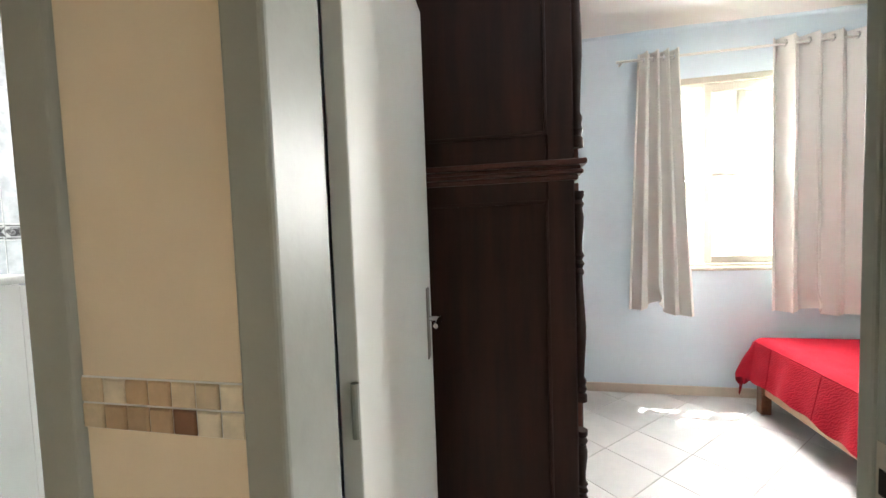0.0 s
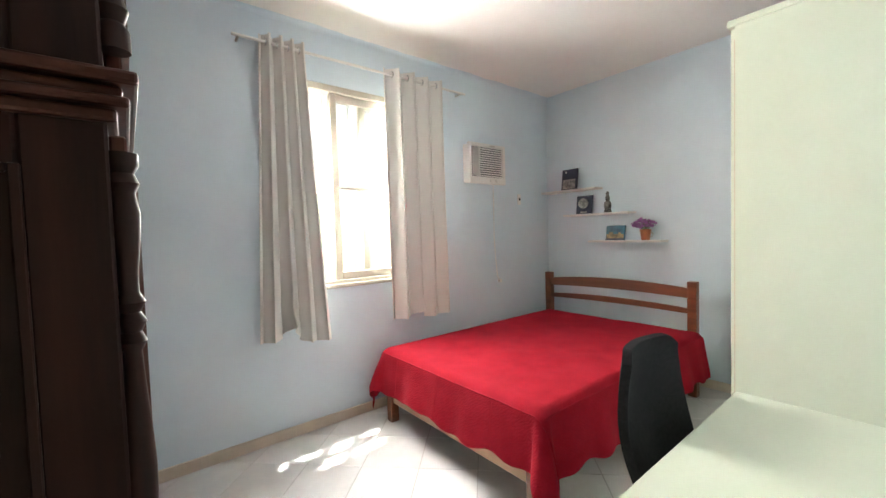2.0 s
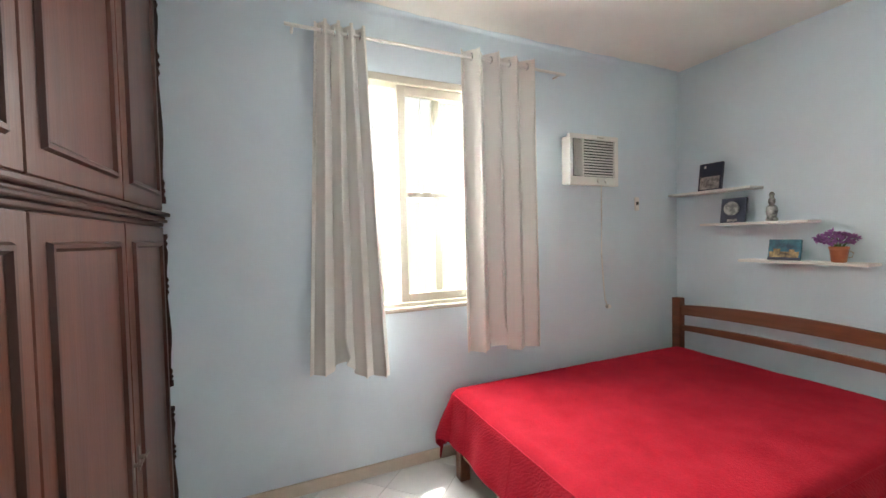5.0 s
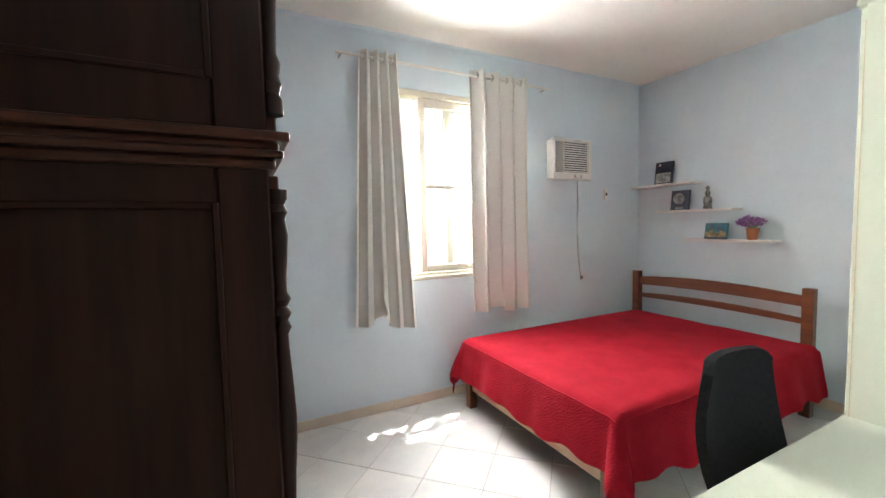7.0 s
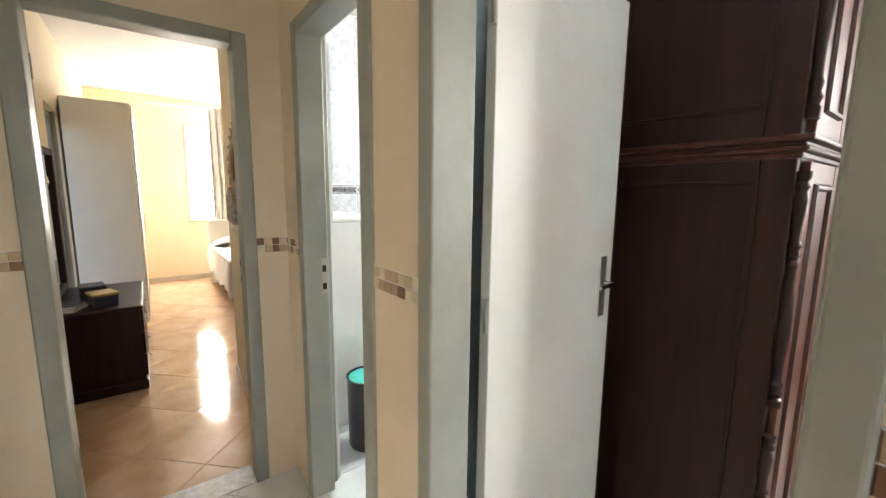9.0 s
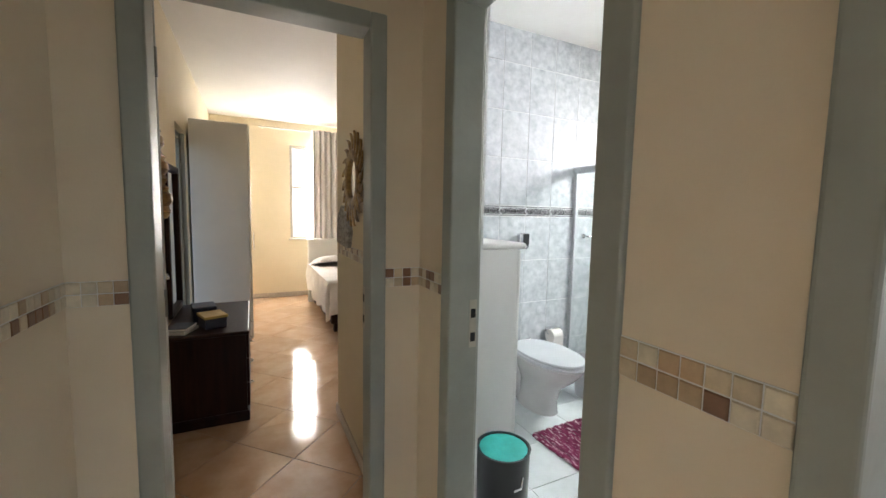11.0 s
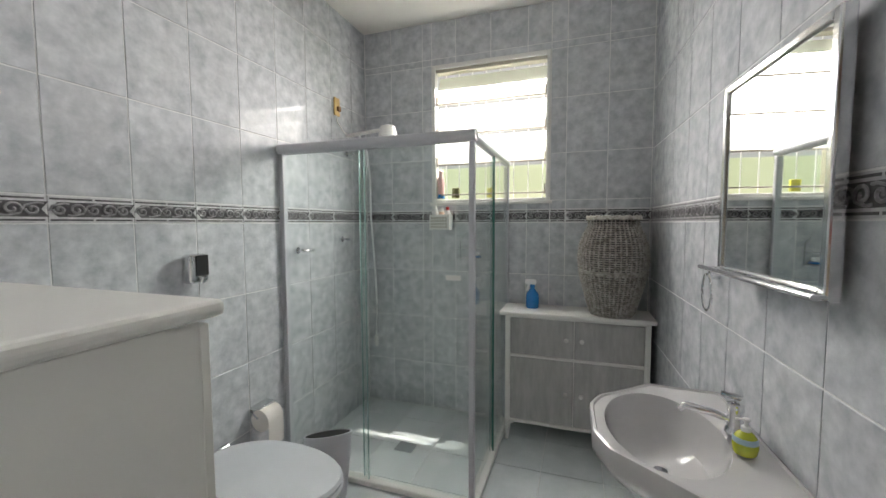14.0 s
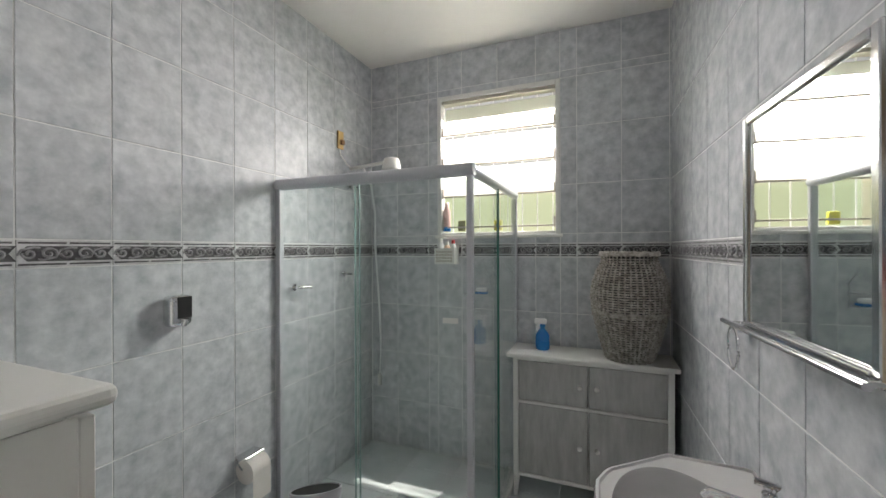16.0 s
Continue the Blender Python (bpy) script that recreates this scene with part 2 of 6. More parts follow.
def bm_rod(a, b, r, seg=12, bm=None, r2=None):
    bm = bm or bmesh.new()
    a, b = Vector(a), Vector(b)
    m = Matrix.Translation((a + b) / 2) @ (b - a).to_track_quat("Z", "Y").to_matrix().to_4x4()
    bmesh.ops.create_cone(bm, cap_ends=True, segments=seg, radius1=r, radius2=r if r2 is None else r2, depth=(b - a).length, matrix=m)
    return bm


def bm_loft(rings, cap=True, bm=None):
    bm = bm or bmesh.new()
    rows = [[bm.verts.new(p) for p in ring] for ring in rings]
    n = len(rows[0])
    for p, q in zip(rows, rows[1:]):
        for k in range(n):
            bm.faces.new((p[k], p[(k + 1) % n], q[(k + 1) % n], q[k]))
    if cap:
        bm.faces.new(rows[0][::-1])
        bm.faces.new(rows[-1])
    bmesh.ops.recalc_face_normals(bm, faces=bm.faces)
    return bm


def bm_lathe(profile, seg=20, at=(0, 0, 0), cap=True, bm=None):
    return bm_loft([[(at[0] + r * math.cos(2 * math.pi * k / seg), at[1] + r * math.sin(2 * math.pi * k / seg), at[2] + z)
                     for k in range(seg)] for r, z in profile], cap, bm)


def bm_sheet(fn, nu, nv, thick=0.0):
    """A surface fn(u, v) -> point, u and v from 0 to 1; with thickness if asked."""
    bm = bmesh.new()
    g = [[bm.verts.new(fn(i / nu, j / nv)) for j in range(nv + 1)] for i in range(nu + 1)]
    for i in range(nu):
        for j in range(nv):
            bm.faces.new((g[i][j], g[i + 1][j], g[i + 1][j + 1], g[i][j + 1]))
    bmesh.ops.recalc_face_normals(bm, faces=bm.faces)
    if thick:
        bm.normal_update()
        h = [[bm.verts.new(p.co - p.normal * thick) for p in row] for row in g]
        for i in range(nu):
            for j in range(nv):
                bm.faces.new((h[i][j], h[i][j + 1], h[i + 1][j + 1], h[i + 1][j]))
        for i in range(nu):
            for j in (0, nv):
                bm.faces.new((g[i][j], g[i + 1][j], h[i + 1][j], h[i][j]))
        for j in range(nv):
            for i in (0, nu):
                bm.faces.new((g[i][j], g[i][j + 1], h[i][j + 1], h[i][j]))
        bmesh.ops.recalc_face_normals(bm, faces=bm.faces)
    return bm


def bm_tube(points, r, seg=8, bm=None):
    """A bent round bar through points."""
    pts = [Vector(p) for p in points]
    rings = []
    for k, p in enumerate(pts):
        d = (pts[min(k + 1, len(pts) - 1)] - pts[max(k - 1, 0)]).normalized()
        q = d.to_track_quat("Z", "Y")
        rings.append([p + q @ Vector((r * math.cos(2 * math.pi * j / seg), r * math.sin(2 * math.pi * j / seg), 0)) for j in range(seg)])
    return bm_loft(rings, True, bm)


def mesh_of(name, bm, material, smooth=False):
    me = bpy.data.meshes.new(name)
    bm.to_mesh(me)
    bm.free()
    me.materials.append(material)
    if smooth:
        me.shade_smooth()
        me.set_sharp_from_angle(angle=radians(35))
    return me


def part(name, bm, material, parent, label="", smooth=False):
    ob = new(name, mesh_of(name, bm, material, smooth))
    ob.parent = parent
    return tagged(ob, label)


def thing(name, label, category, x=0.0, y=0.0, z=0.0, turn=0.0, group=""):
    ob = new(name)
    ob.empty_display_size = 0.1
    ob.matrix_basis = pose(x, y, z, 0, 0, turn)
    return tagged(ob, label, category, group)


def solo(name, bm, material, label, category, smooth=False, at=None, group=""):
    ob = new(name, mesh_of(name, bm, material, smooth))
    if at:
        ob.matrix_basis = at
    return tagged(ob, label, category, group)


def setting(name, bm, material, label, category, smooth=False):
    return tagged(new(name, mesh_of(name, bm, material, smooth)), label, category, kind="structure")


def wall(name, axis, p0, p1, u0, u1, z0, z1, holes, material, label):
    """A wall between p0 and p1 on the axis, from u0 to u1 along the other, with holes (ua, ub, za, zb) through it."""
    us = sorted({u0, u1, *(h[0] for h in holes), *(h[1] for h in holes)})
    zs = sorted({z0, z1, *(h[2] for h in holes), *(h[3] for h in holes)})
    bm = bmesh.new()
    for ua, ub in zip(us, us[1:]):
        for za, zb in zip(zs, zs[1:]):
            if any(h[0] <= ua and ub <= h[1] and h[2] <= za and zb <= h[3] for h in holes):
                continue
            lo, hi = ((p0, ua, za), (p1, ub, zb)) if axis == "x" else ((ua, p0, za), (ub, p1, zb))
            bm_box(lo, hi, bm=bm)
    return setting(name, bm, material, label, "wall")


# ---- shell ----
# wall between the hall and the two rooms behind it
wall_hall = wall("wall_hall", "y", 0, 0.075, 0.075, 3.3, 0, CEIL, [(0.287, 0.99, 0, 2.11), (1.238, 2.008, 0, 2.11)], CREAM, "cream painted hall wall with two doorways and a mosaic border")
wall_bath_near = wall("wall_bath_near", "y", 0.075, T, BATH_L, BATH_R, 0, CEIL, [(0.287, 0.99, 0, 2.11)], GROUT, "inner bathroom wall round the doorway")
wall_bed_near = wall("wall_bed_near", "y", 0.075, T, BED_L, BED_R, 0, CEIL, [(1.238, 2.008, 0, 2.11)], BLUE, "pale blue bedroom wall with the doorway")
wall_far_room_door = wall("wall_far_room_door", "x", -0.075, 0.075, -1.15, 0.075, 0, CEIL, [(-0.89, -0.137, 0, 2.10)], CREAM, "cream end wall of the hall with an open doorway")
wall_hall_side = wall("wall_hall_side", "y", -1.15, -1.03, 0.075, 3.3, 0, CEIL, [], CREAM, "cream painted side wall of the hall")
# The hole here is an addition, made only for the hall fill light.
wall_hall_end = wall("wall_hall_end", "x", 3.3, 3.42, -1.15, T, 0, CEIL, [(-0.92, -0.12, 0.95, 2.2)], CREAM, "cream end wall of the hall with an unseen added window")
wall_bedroom_window = wall("wall_bedroom_window", "y", BED_B, BED_B + 0.125, BED_L, BED_R, 0, CEIL, [(2.60, 3.84, 1.02, 2.47)], BLUE, "pale blue bedroom wall with the window")
wall_bedroom_head = wall("wall_bedroom_head", "x", BED_R, BED_R + T, 0.075, BED_B + 0.17, 0, CEIL, [], BLUE, "pale blue wall behind the bed")
wall_between = wall("wall_between", "x", BATH_R, BED_L, 0.075, BED_B + 0.17, 0, CEIL, [], BLUE, "wall between bathroom and bedroom, blue on its bedroom side")
wall_bath_window = wall("wall_bath_window", "y", BATH_B, BATH_B + 0.135, BATH_L, BATH_R, 0, CEIL, [(-0.585, 0.258, 1.56, 2.545)], GROUT, "tiled bathroom wall with the louvred window")
wall_bath_left = wall("wall_bath_left", "x", -1.205, BATH_L, 0.075, BATH_B + 0.17, 0, CEIL, [], GROUT, "tiled bathroom wall beside the toilet and shower")
wall_bath_back = wall("wall_far_corner", "x", -1.27, -1.205, -0.05, 4.2, 0, CEIL, [], WARM, "warm yellow wall at the corner of the far bedroom")
wall_far_right = wall("wall_far_right", "y", -0.05, 0.075, -1.205, -0.075, 0, CEIL, [], WARM, "warm yellow passage wall with a mosaic border")
wall_far_left = wall("wall_far_left", "y", -1.27, -1.12, -5.65, -0.075, 0, CEIL, [(-3.05, -2.42, 0, 2.13)], WARM, "warm yellow wall with an open doorway")
wall_far_window = wall("wall_far_window", "x", -5.65, -5.5, -1.27, 4.2, 0, CEIL, [(0.0, 1.03, 0.97, 2.49)], WARM, "warm yellow wall with a window")
wall_far_end = wall("wall_far_end", "y", 4.2, 4.35, -5.65, -1.205, 0, CEIL, [], WARM, "warm yellow end wall of the far bedroom")
wall_far_closet = wall("wall_far_closet", "y", -2.3, -2.2, -5.0, -2.6, 0, CEIL, [], WARM, "plain wall behind the open doorway")
for nm, lo, hi, lb in (("ceiling_bedroom", (BED_L, T, CEIL), (BED_R, BED_B, CEIL + 0.1), "white plaster bedroom ceiling"),
                       ("ceiling_bathroom", (BATH_L, T, CEIL), (BATH_R, BATH_B, CEIL + 0.1), "white plaster bathroom ceiling"),
                       ("ceiling_hall", (0.075, -1.15, CEIL), (3.3, T, CEIL + 0.1), "white plaster hall ceiling"),
                       ("ceiling_far_room", (-5.65, -2.3, CEIL), (-1.24, 4.35, CEIL + 0.1), "white plaster ceiling of the far bedroom"),
                       ("ceiling_passage", (-1.24, -1.27, CEIL), (0.075, 0.0, CEIL + 0.1), "white plaster ceiling of the passage")):
    setting(nm, bm_box(lo, hi), WHITE, lb, "ceiling")
floor_bedroom = setting("floor_bedroom", bm_box((BED_L, 0.06, -0.1), (BED_R, BED_B, -0.003)), FLOORG, "pale diagonal floor tiles of the bedroom", "floor")
floor_hall = setting("floor_hall", bm_box((0.075, -1.15, -0.1), (3.3, 0.06, -0.003)), FLOORG, "pale diagonal floor tiles of the hall", "floor")
floor_bathroom = setting("floor_bathroom", bm_box((BATH_L, 0.06, -0.1), (BATH_R, BATH_B, -0.003)), GROUT, "pale grey-blue bathroom floor tiles", "floor")
floor_far_room = setting("floor_far_room", bm_box((-1.24, -1.27, -0.1), (0.075, 0.0, -0.003), bm=bm_box((-5.65, -2.3, -0.1), (-1.24, 4.35, -0.003))), FLOORG, "glossy beige diagonal floor tiles", "floor")
# Glowing sheets stand in for blown-out daylight and sunlit distance.
setting("backdrop_sky", bm_box((-40, 12, -0.6), (60, 12.05, 30)), GLOW_OUT, "white sheet glowing as blown-out daylight outside the windows", "backdrop")
setting("backdrop_greenery", bm_box((-14, 11.9, -0.6), (16, 11.95, 3.1)), GLOW_GREEN, "pale green sheet glowing as sunlit greenery outside the windows", "backdrop")
setting("backdrop_west", bm_box((-16.05, -20, -0.6), (-16, 12, 30)), GLOW_WEST, "white sheet glowing as blown-out daylight outside the far bedroom", "backdrop")
# Unseen strip added above the window; it trims the sun to a narrow streak.
setting("eave", bm_box((BATH_L, BATH_B + 0.136, 2.68), (BATH_R, BATH_B + 0.157, 2.76)), STUCCO, "unseen pale stucco strip added over the bathroom window to trim the sun", "eave")
setting("ground", bm_box((-60, 3.2, -0.9), (60, 90, -0.6)), GRASS, "green garden ground outside the windows", "ground")

# ---- doors ----
def door_frame(name, x0, x1, y0, y1, top, label, latch, wl=0.058, wr=0.058, depth=0.098):
    """A painted steel casing that wraps the opening from x0 to x1: two jambs and a head, each rebated for the leaf on the room side."""
    e = tagged(new(name), label, "door frame", kind="structure")
    ym = y0 + depth
    for a, b, s in ((x0, x0 + wl, 1), (x1 - wr, x1, -1)):
        j = part("jamb", bm_box((a, y0 - 0.012, 0), (b, ym, top), 0.007, 3), FRAMEP, e)
        part("rebate", bm_box((a, ym, 0), (b - 0.05, y1 - 0.018, top), 0.003) if s > 0 else bm_box((a + 0.05, ym, 0), (b, y1 - 0.018, top), 0.003), FRAMEP, j)
        if s != latch:
            continue
        part("strike_plate", bm_box((b - 0.0005 if s > 0 else a - 0.0015, ym - 0.034, 0.98), (b + 0.0015 if s > 0 else a + 0.0005, ym - 0.008, 1.14)), ALU, j, "worn metal strike plate")
        for z in (1.0, 1.08):
            # Black patches on the plate; the depth of the holes is only colour.
            part("strike_hole", bm_box((b + 0.001 if s > 0 else a - 0.002, ym - 0.03, z), (b + 0.002 if s > 0 else a - 0.001, ym - 0.012, z + 0.03)), DARK, j, "black patch painted as the shaded latch hole")
    part("head", bm_box((x0 + wl, y0 - 0.012, top - 0.055), (x1 - wr, ym, top), 0.007, 3), FRAMEP, e)
    return e


bed_frame = door_frame("door_frame_bedroom", 1.238, 2.008, 0, T, 2.11, "grey-green enamelled casing of the bedroom doorway", -1, 0.058, 0.053, 0.118)
part("door_stop", bm_box((1.9555, 0.1185, 0), (2.004, 0.141, 2.055), 0.004, 2), FRAMEP, bed_frame)
bath_frame = door_frame("door_frame_bathroom", 0.287, 0.99, 0, T, 2.11, "grey-green enamelled casing of the bathroom doorway", 1, 0.066, 0.072)
part("door_stop", bm_box((0.876, 0.0985, 0), (0.948, 0.142, 2.055), 0.004, 2), FRAMEP, bath_frame)
far_frame = door_frame("door_frame_far_room", -0.89, -0.137, -0.075, 0.075, 2.10, "grey-green enamelled casing of the far bedroom doorway", -1, 0.066, 0.058)
far_frame.matrix_basis = pose(0, 0, 0, 0, 0, 90)
door_frame("door_frame_closet", -3.05, -2.42, -1.27, -1.12, 2.13, "grey enamelled casing of the inner doorway", 1)


def door_leaf(name, width, label, material, x, y, turn, lever=True):
    """A flush door leaf, hinged at its origin and running along +x."""
    e = thing(name, label, "door", x, y, 0.012, turn)
    e["kind"] = "structure"
    part("panel", bm_box((0, -0.0175, 0), (width, 0.0175, 2.06), 0.003, 2), material, e)
    for s in (-1, 1):
        part("handle_plate", bm_box((width - 0.078, s * 0.0175 - 0.004, 0.98), (width - 0.042, s * 0.0175 + 0.004, 1.20), 0.003, 2), BRONZE, e, "worn grey metal lock plate")
        bm = bm_rod((width - 0.06, s * 0.018, 1.105), (width - 0.06, s * 0.06, 1.105), 0.008)
        bm_rod((width - 0.05, s * 0.056, 1.105), (width - 0.145, s * 0.056, 1.102), 0.0075, bm=bm)
        part("handle", bm, STEEL, e, "chrome lever handle", True)
    for z in (0.25, 1.05, 1.82):
        part("hinge", bm_rod((-0.006, -0.012, z), (-0.006, -0.012, z + 0.09), 0.007, 10), FRAMEP, e)
    return e


door_leaf("door_bedroom", 0.65, "ivory enamelled bedroom door, standing open into the room", LEAF, 1.287, 0.172, 93.0)
door_leaf("door_bathroom", 0.62, "ivory enamelled bathroom door, standing open against the wall", LEAF, 0.925, 0.172, 92.5)
door_leaf("door_far_room", 0.66, "ivory enamelled far bedroom door, standing open along the wall", LEAF, -0.1, -0.85, 193)


# ---- bedroom ----
def bedroom_window():
    e = tagged(new("window_bedroom"), "beige aluminium sliding window with one sash pushed aside", "window", kind="structure")
    x0, x1, z0, z1, y = 2.60, 3.84, 1.02, 2.47, BED_B
    for lo, hi in (((x0, y + 0.0, z0), (x0 + 0.045, y + 0.095, z1)), ((x1 - 0.045, y + 0.0, z0), (x1, y + 0.095, z1)),
                   ((x0 + 0.045, y, z1 - 0.05), (x1 - 0.045, y + 0.095, z1)), ((x0 + 0.045, y, z0), (x1 - 0.045, y + 0.095, z0 + 0.03))):
        part("window_frame", bm_box(lo, hi, 0.005), ALU, e)
    part("window_sill", bm_box((x0 - 0.03, y - 0.03, z0 - 0.025), (x1 + 0.03, y - 0.001, z0 + 0.004), 0.006, 2), ALU, e)
    for a, b, d in ((2.945, 3.50, 0.02), (3.20, 3.79, 0.065)):
        s = part("sash", bm_box((a, y + d, z0 + 0.03), (a + 0.055, y + d + 0.035, z1 - 0.05), 0.004), ALU, e)
        part("stile", bm_box((b - 0.055, y + d, z0 + 0.03), (b, y + d + 0.035, z1 - 0.05), 0.004), ALU, s)
        part("rail", bm_box((a + 0.055, y + d, z1 - 0.11), (b - 0.055, y + d + 0.035, z1 - 0.05), 0.004), ALU, s)
        part("rail", bm_box((a + 0.055, y + d, z0 + 0.03), (b - 0.055, y + d + 0.035, z0 + 0.085), 0.004), ALU, s)
        part("rail", bm_box((a + 0.055, y + d, 1.715), (b - 0.055, y + d + 0.035, 1.75), 0.004), ALU, s)
        for za, zb in ((z0 + 0.085, 1.715), (1.75, z1 - 0.11)):
            p = part("pane", bm_box((a + 0.055, y + d + 0.015, za), (b - 0.055, y + d + 0.02, zb)), CLEAR, s)
            p.visible_shadow = False
    for k in range(6):
        gx = x0 + 0.125 + k * 0.2
        part("grille_bar", bm_box((gx, y + 0.108, z0), (gx + 0.008, y + 0.116, z1), 0.002), PLASTW, e, "pale painted security bar")
    part("grille_bar", bm_box((x0, y + 0.1205, 1.70), (x1, y + 0.1245, 1.715)), PLASTW, e, "pale painted security bar")


bedroom_window()


def curtain(name, label, top0, top1, bot0, bot1, z0, z1, y, folds, seed, tuck=0.0, blow=0.0):
    """A hanging curtain with deep round folds; the hem is wider or narrower than the top."""
    rnd = random.Random(seed)
    ph = [rnd.uniform(-0.5, 0.5) for _ in range(folds + 2)]

    def at(u, v):
        drop = 1 - v
        k = u * folds
        n = min(folds - 1, int(k))
        x = (top0 + (top1 - top0) * u) * v + (bot0 + (bot1 - bot0) * u) * drop
        x += 0.014 * math.sin(4 * math.pi * k) + 0.014 * ph[n] * math.sin(math.pi * (k - n)) ** 2 * drop
        deep = (0.046 + 0.020 * ph[n] * math.sin(math.pi * (k - n)) ** 2) * (1.0 - 0.15 * drop)
        swing = math.sin(2 * math.pi * k)
        ruck = math.exp(-((u - 0.42) / 0.10) ** 2) * drop ** 14
        zz = z0 + (z1 - z0) * v + (0.014 * math.sin(4.3 * u + seed) * drop ** 5 + tuck * ruck)
        return (x + 0.02 * ruck * math.sin(40 * v), y - blow * u * drop ** 1.3 + deep * swing - 0.05 * ruck + 0.006 * math.sin(3.1 * v + 5 * u) * drop, zz)

    e = thing(name, label, "curtain", 0, 0, 0, group="pair of bedroom curtains")
    part("cloth", bm_sheet(at, folds * 18, 48, 0.003), CURT, e, smooth=True)
    for k in range(folds):
        xx = top0 + (top1 - top0) * (k + 0.5) / folds
        bm = bmesh.new()
        bm_loft([[(xx + 0.004 * s, y + r * math.cos(a), z1 - 0.045 + r * math.sin(a)) for a in [2 * math.pi * j / 16 for j in range(16)]]
                 for s, r in ((-1, 0.026), (-1, 0.019), (1, 0.019), (1, 0.026), (-1, 0.026))], False, bm)
        part("eyelet", bm, STEEL, e, "metal eyelet", True)
    return e


CY = 2.885
curtain("curtain", "off-white eyelet curtain hanging at the window, hem bunched up", 2.455, 2.735, 2.375, 2.80, 0.69, 2.66, CY, 4, 1, 0.10, 0.10)
curtain("curtain", "off-white eyelet curtain hanging beside the air conditioner", 3.35, 3.925, 3.36, 3.935, 0.685, 2.665, CY, 4, 2, 0.06)
rod = thing("curtain_rod", "thin white curtain rod above the window", "curtain rod", 0, 0, 0)
part("rod", bm_rod((2.30, CY, 2.615), (4.19, CY, 2.615), 0.0095, 12), PLASTW, rod, smooth=True)
for xx in (2.34, 4.15):
    part("bracket", bm_rod((xx, CY, 2.615), (xx, BED_B, 2.615), 0.008, 8), PLASTW, rod)


def air_conditioner():
    e = thing("air_conditioner", "cream window air conditioner built through the wall", "air conditioner", 4.205, 2.86, 1.822)
    w, h = 0.478, 0.376
    part("casing", bm_box((0.012, 0.02, 0.012), (w - 0.012, 0.108, h - 0.012), 0.006), PLASTW, e)
    fr = bmesh.new()
    for lo, hi in (((0, 0, 0), (w, 0.035, 0.065)), ((0, 0, h - 0.035), (w, 0.035, h)), ((0, 0, 0.065), (0.03, 0.035, h - 0.035)),
                   ((w - 0.04, 0, 0.065), (w, 0.035, h - 0.035)), ((0.115, 0, 0.065), (0.135, 0.035, h - 0.035))):
        bm_box(lo, hi, 0.004, bm=fr)
    part("front_frame", fr, PLASTW, e)
    # Black sheets on the solid casing hold the shade behind vanes and slats.
    part("vent_hollow", bm_box((0.03, 0.018, 0.065), (0.115, 0.02, h - 0.035)), DARK, e, "black sheet painted as the shaded outlet")
    for k in range(4):
        part("vane", bm_box((0.05 + k * 0.018, 0.002, 0.07), (0.053 + k * 0.018, 0.018, h - 0.04)), PLASTW, e)
    part("grille_hollow", bm_box((0.135, 0.0185, 0.065), (w - 0.04, 0.02, h - 0.035)), DARK, e, "black sheet painted as the shaded intake")
    for k in range(13):
        z = 0.070 + k * 0.0208
        part("slat", bm_box((0.135, 0.003, z), (w - 0.04, 0.014, z + 0.0105), 0.001), PLASTW, e)
    for x in (0.27, 0.345):
        part("knob", bm_rod((x, -0.016, 0.035), (x, 0.002, 0.035), 0.017, 20), PLASTW, e, smooth=True)
    part("badge", bm_box((0.26, -0.002, h - 0.022), (0.33, 0.001, h - 0.014)), ALU, e, "small grey badge")
    return e


air_conditioner()
cord = thing("power_cord", "pale power cord hanging from the air conditioner", "cord")
part("cable", bm_tube([(4.60, 2.955, 1.86), (4.602, 2.957, 1.6), (4.598, 2.957, 1.3), (4.615, 2.957, 1.08), (4.632, 2.957, 0.93), (4.655, 2.955, 0.885)], 0.005), PLASTW, cord, smooth=True)
part("plug", bm_box((4.642, 2.935, 0.86), (4.676, 2.968, 0.89), 0.006, 2), PLASTW, cord)
sw = thing("wall_switch", "white wall switch with a black rocker", "switch", 5.0, BED_B, 1.70)
part("plate", bm_box((-0.024, -0.010, -0.055), (0.024, -0.0005, 0.055), 0.004, 2), PLASTW, sw)
part("rocker", bm_box((-0.012, -0.016, -0.01), (0.012, -0.010, 0.018), 0.002), BLACKP, sw, "black rocker")


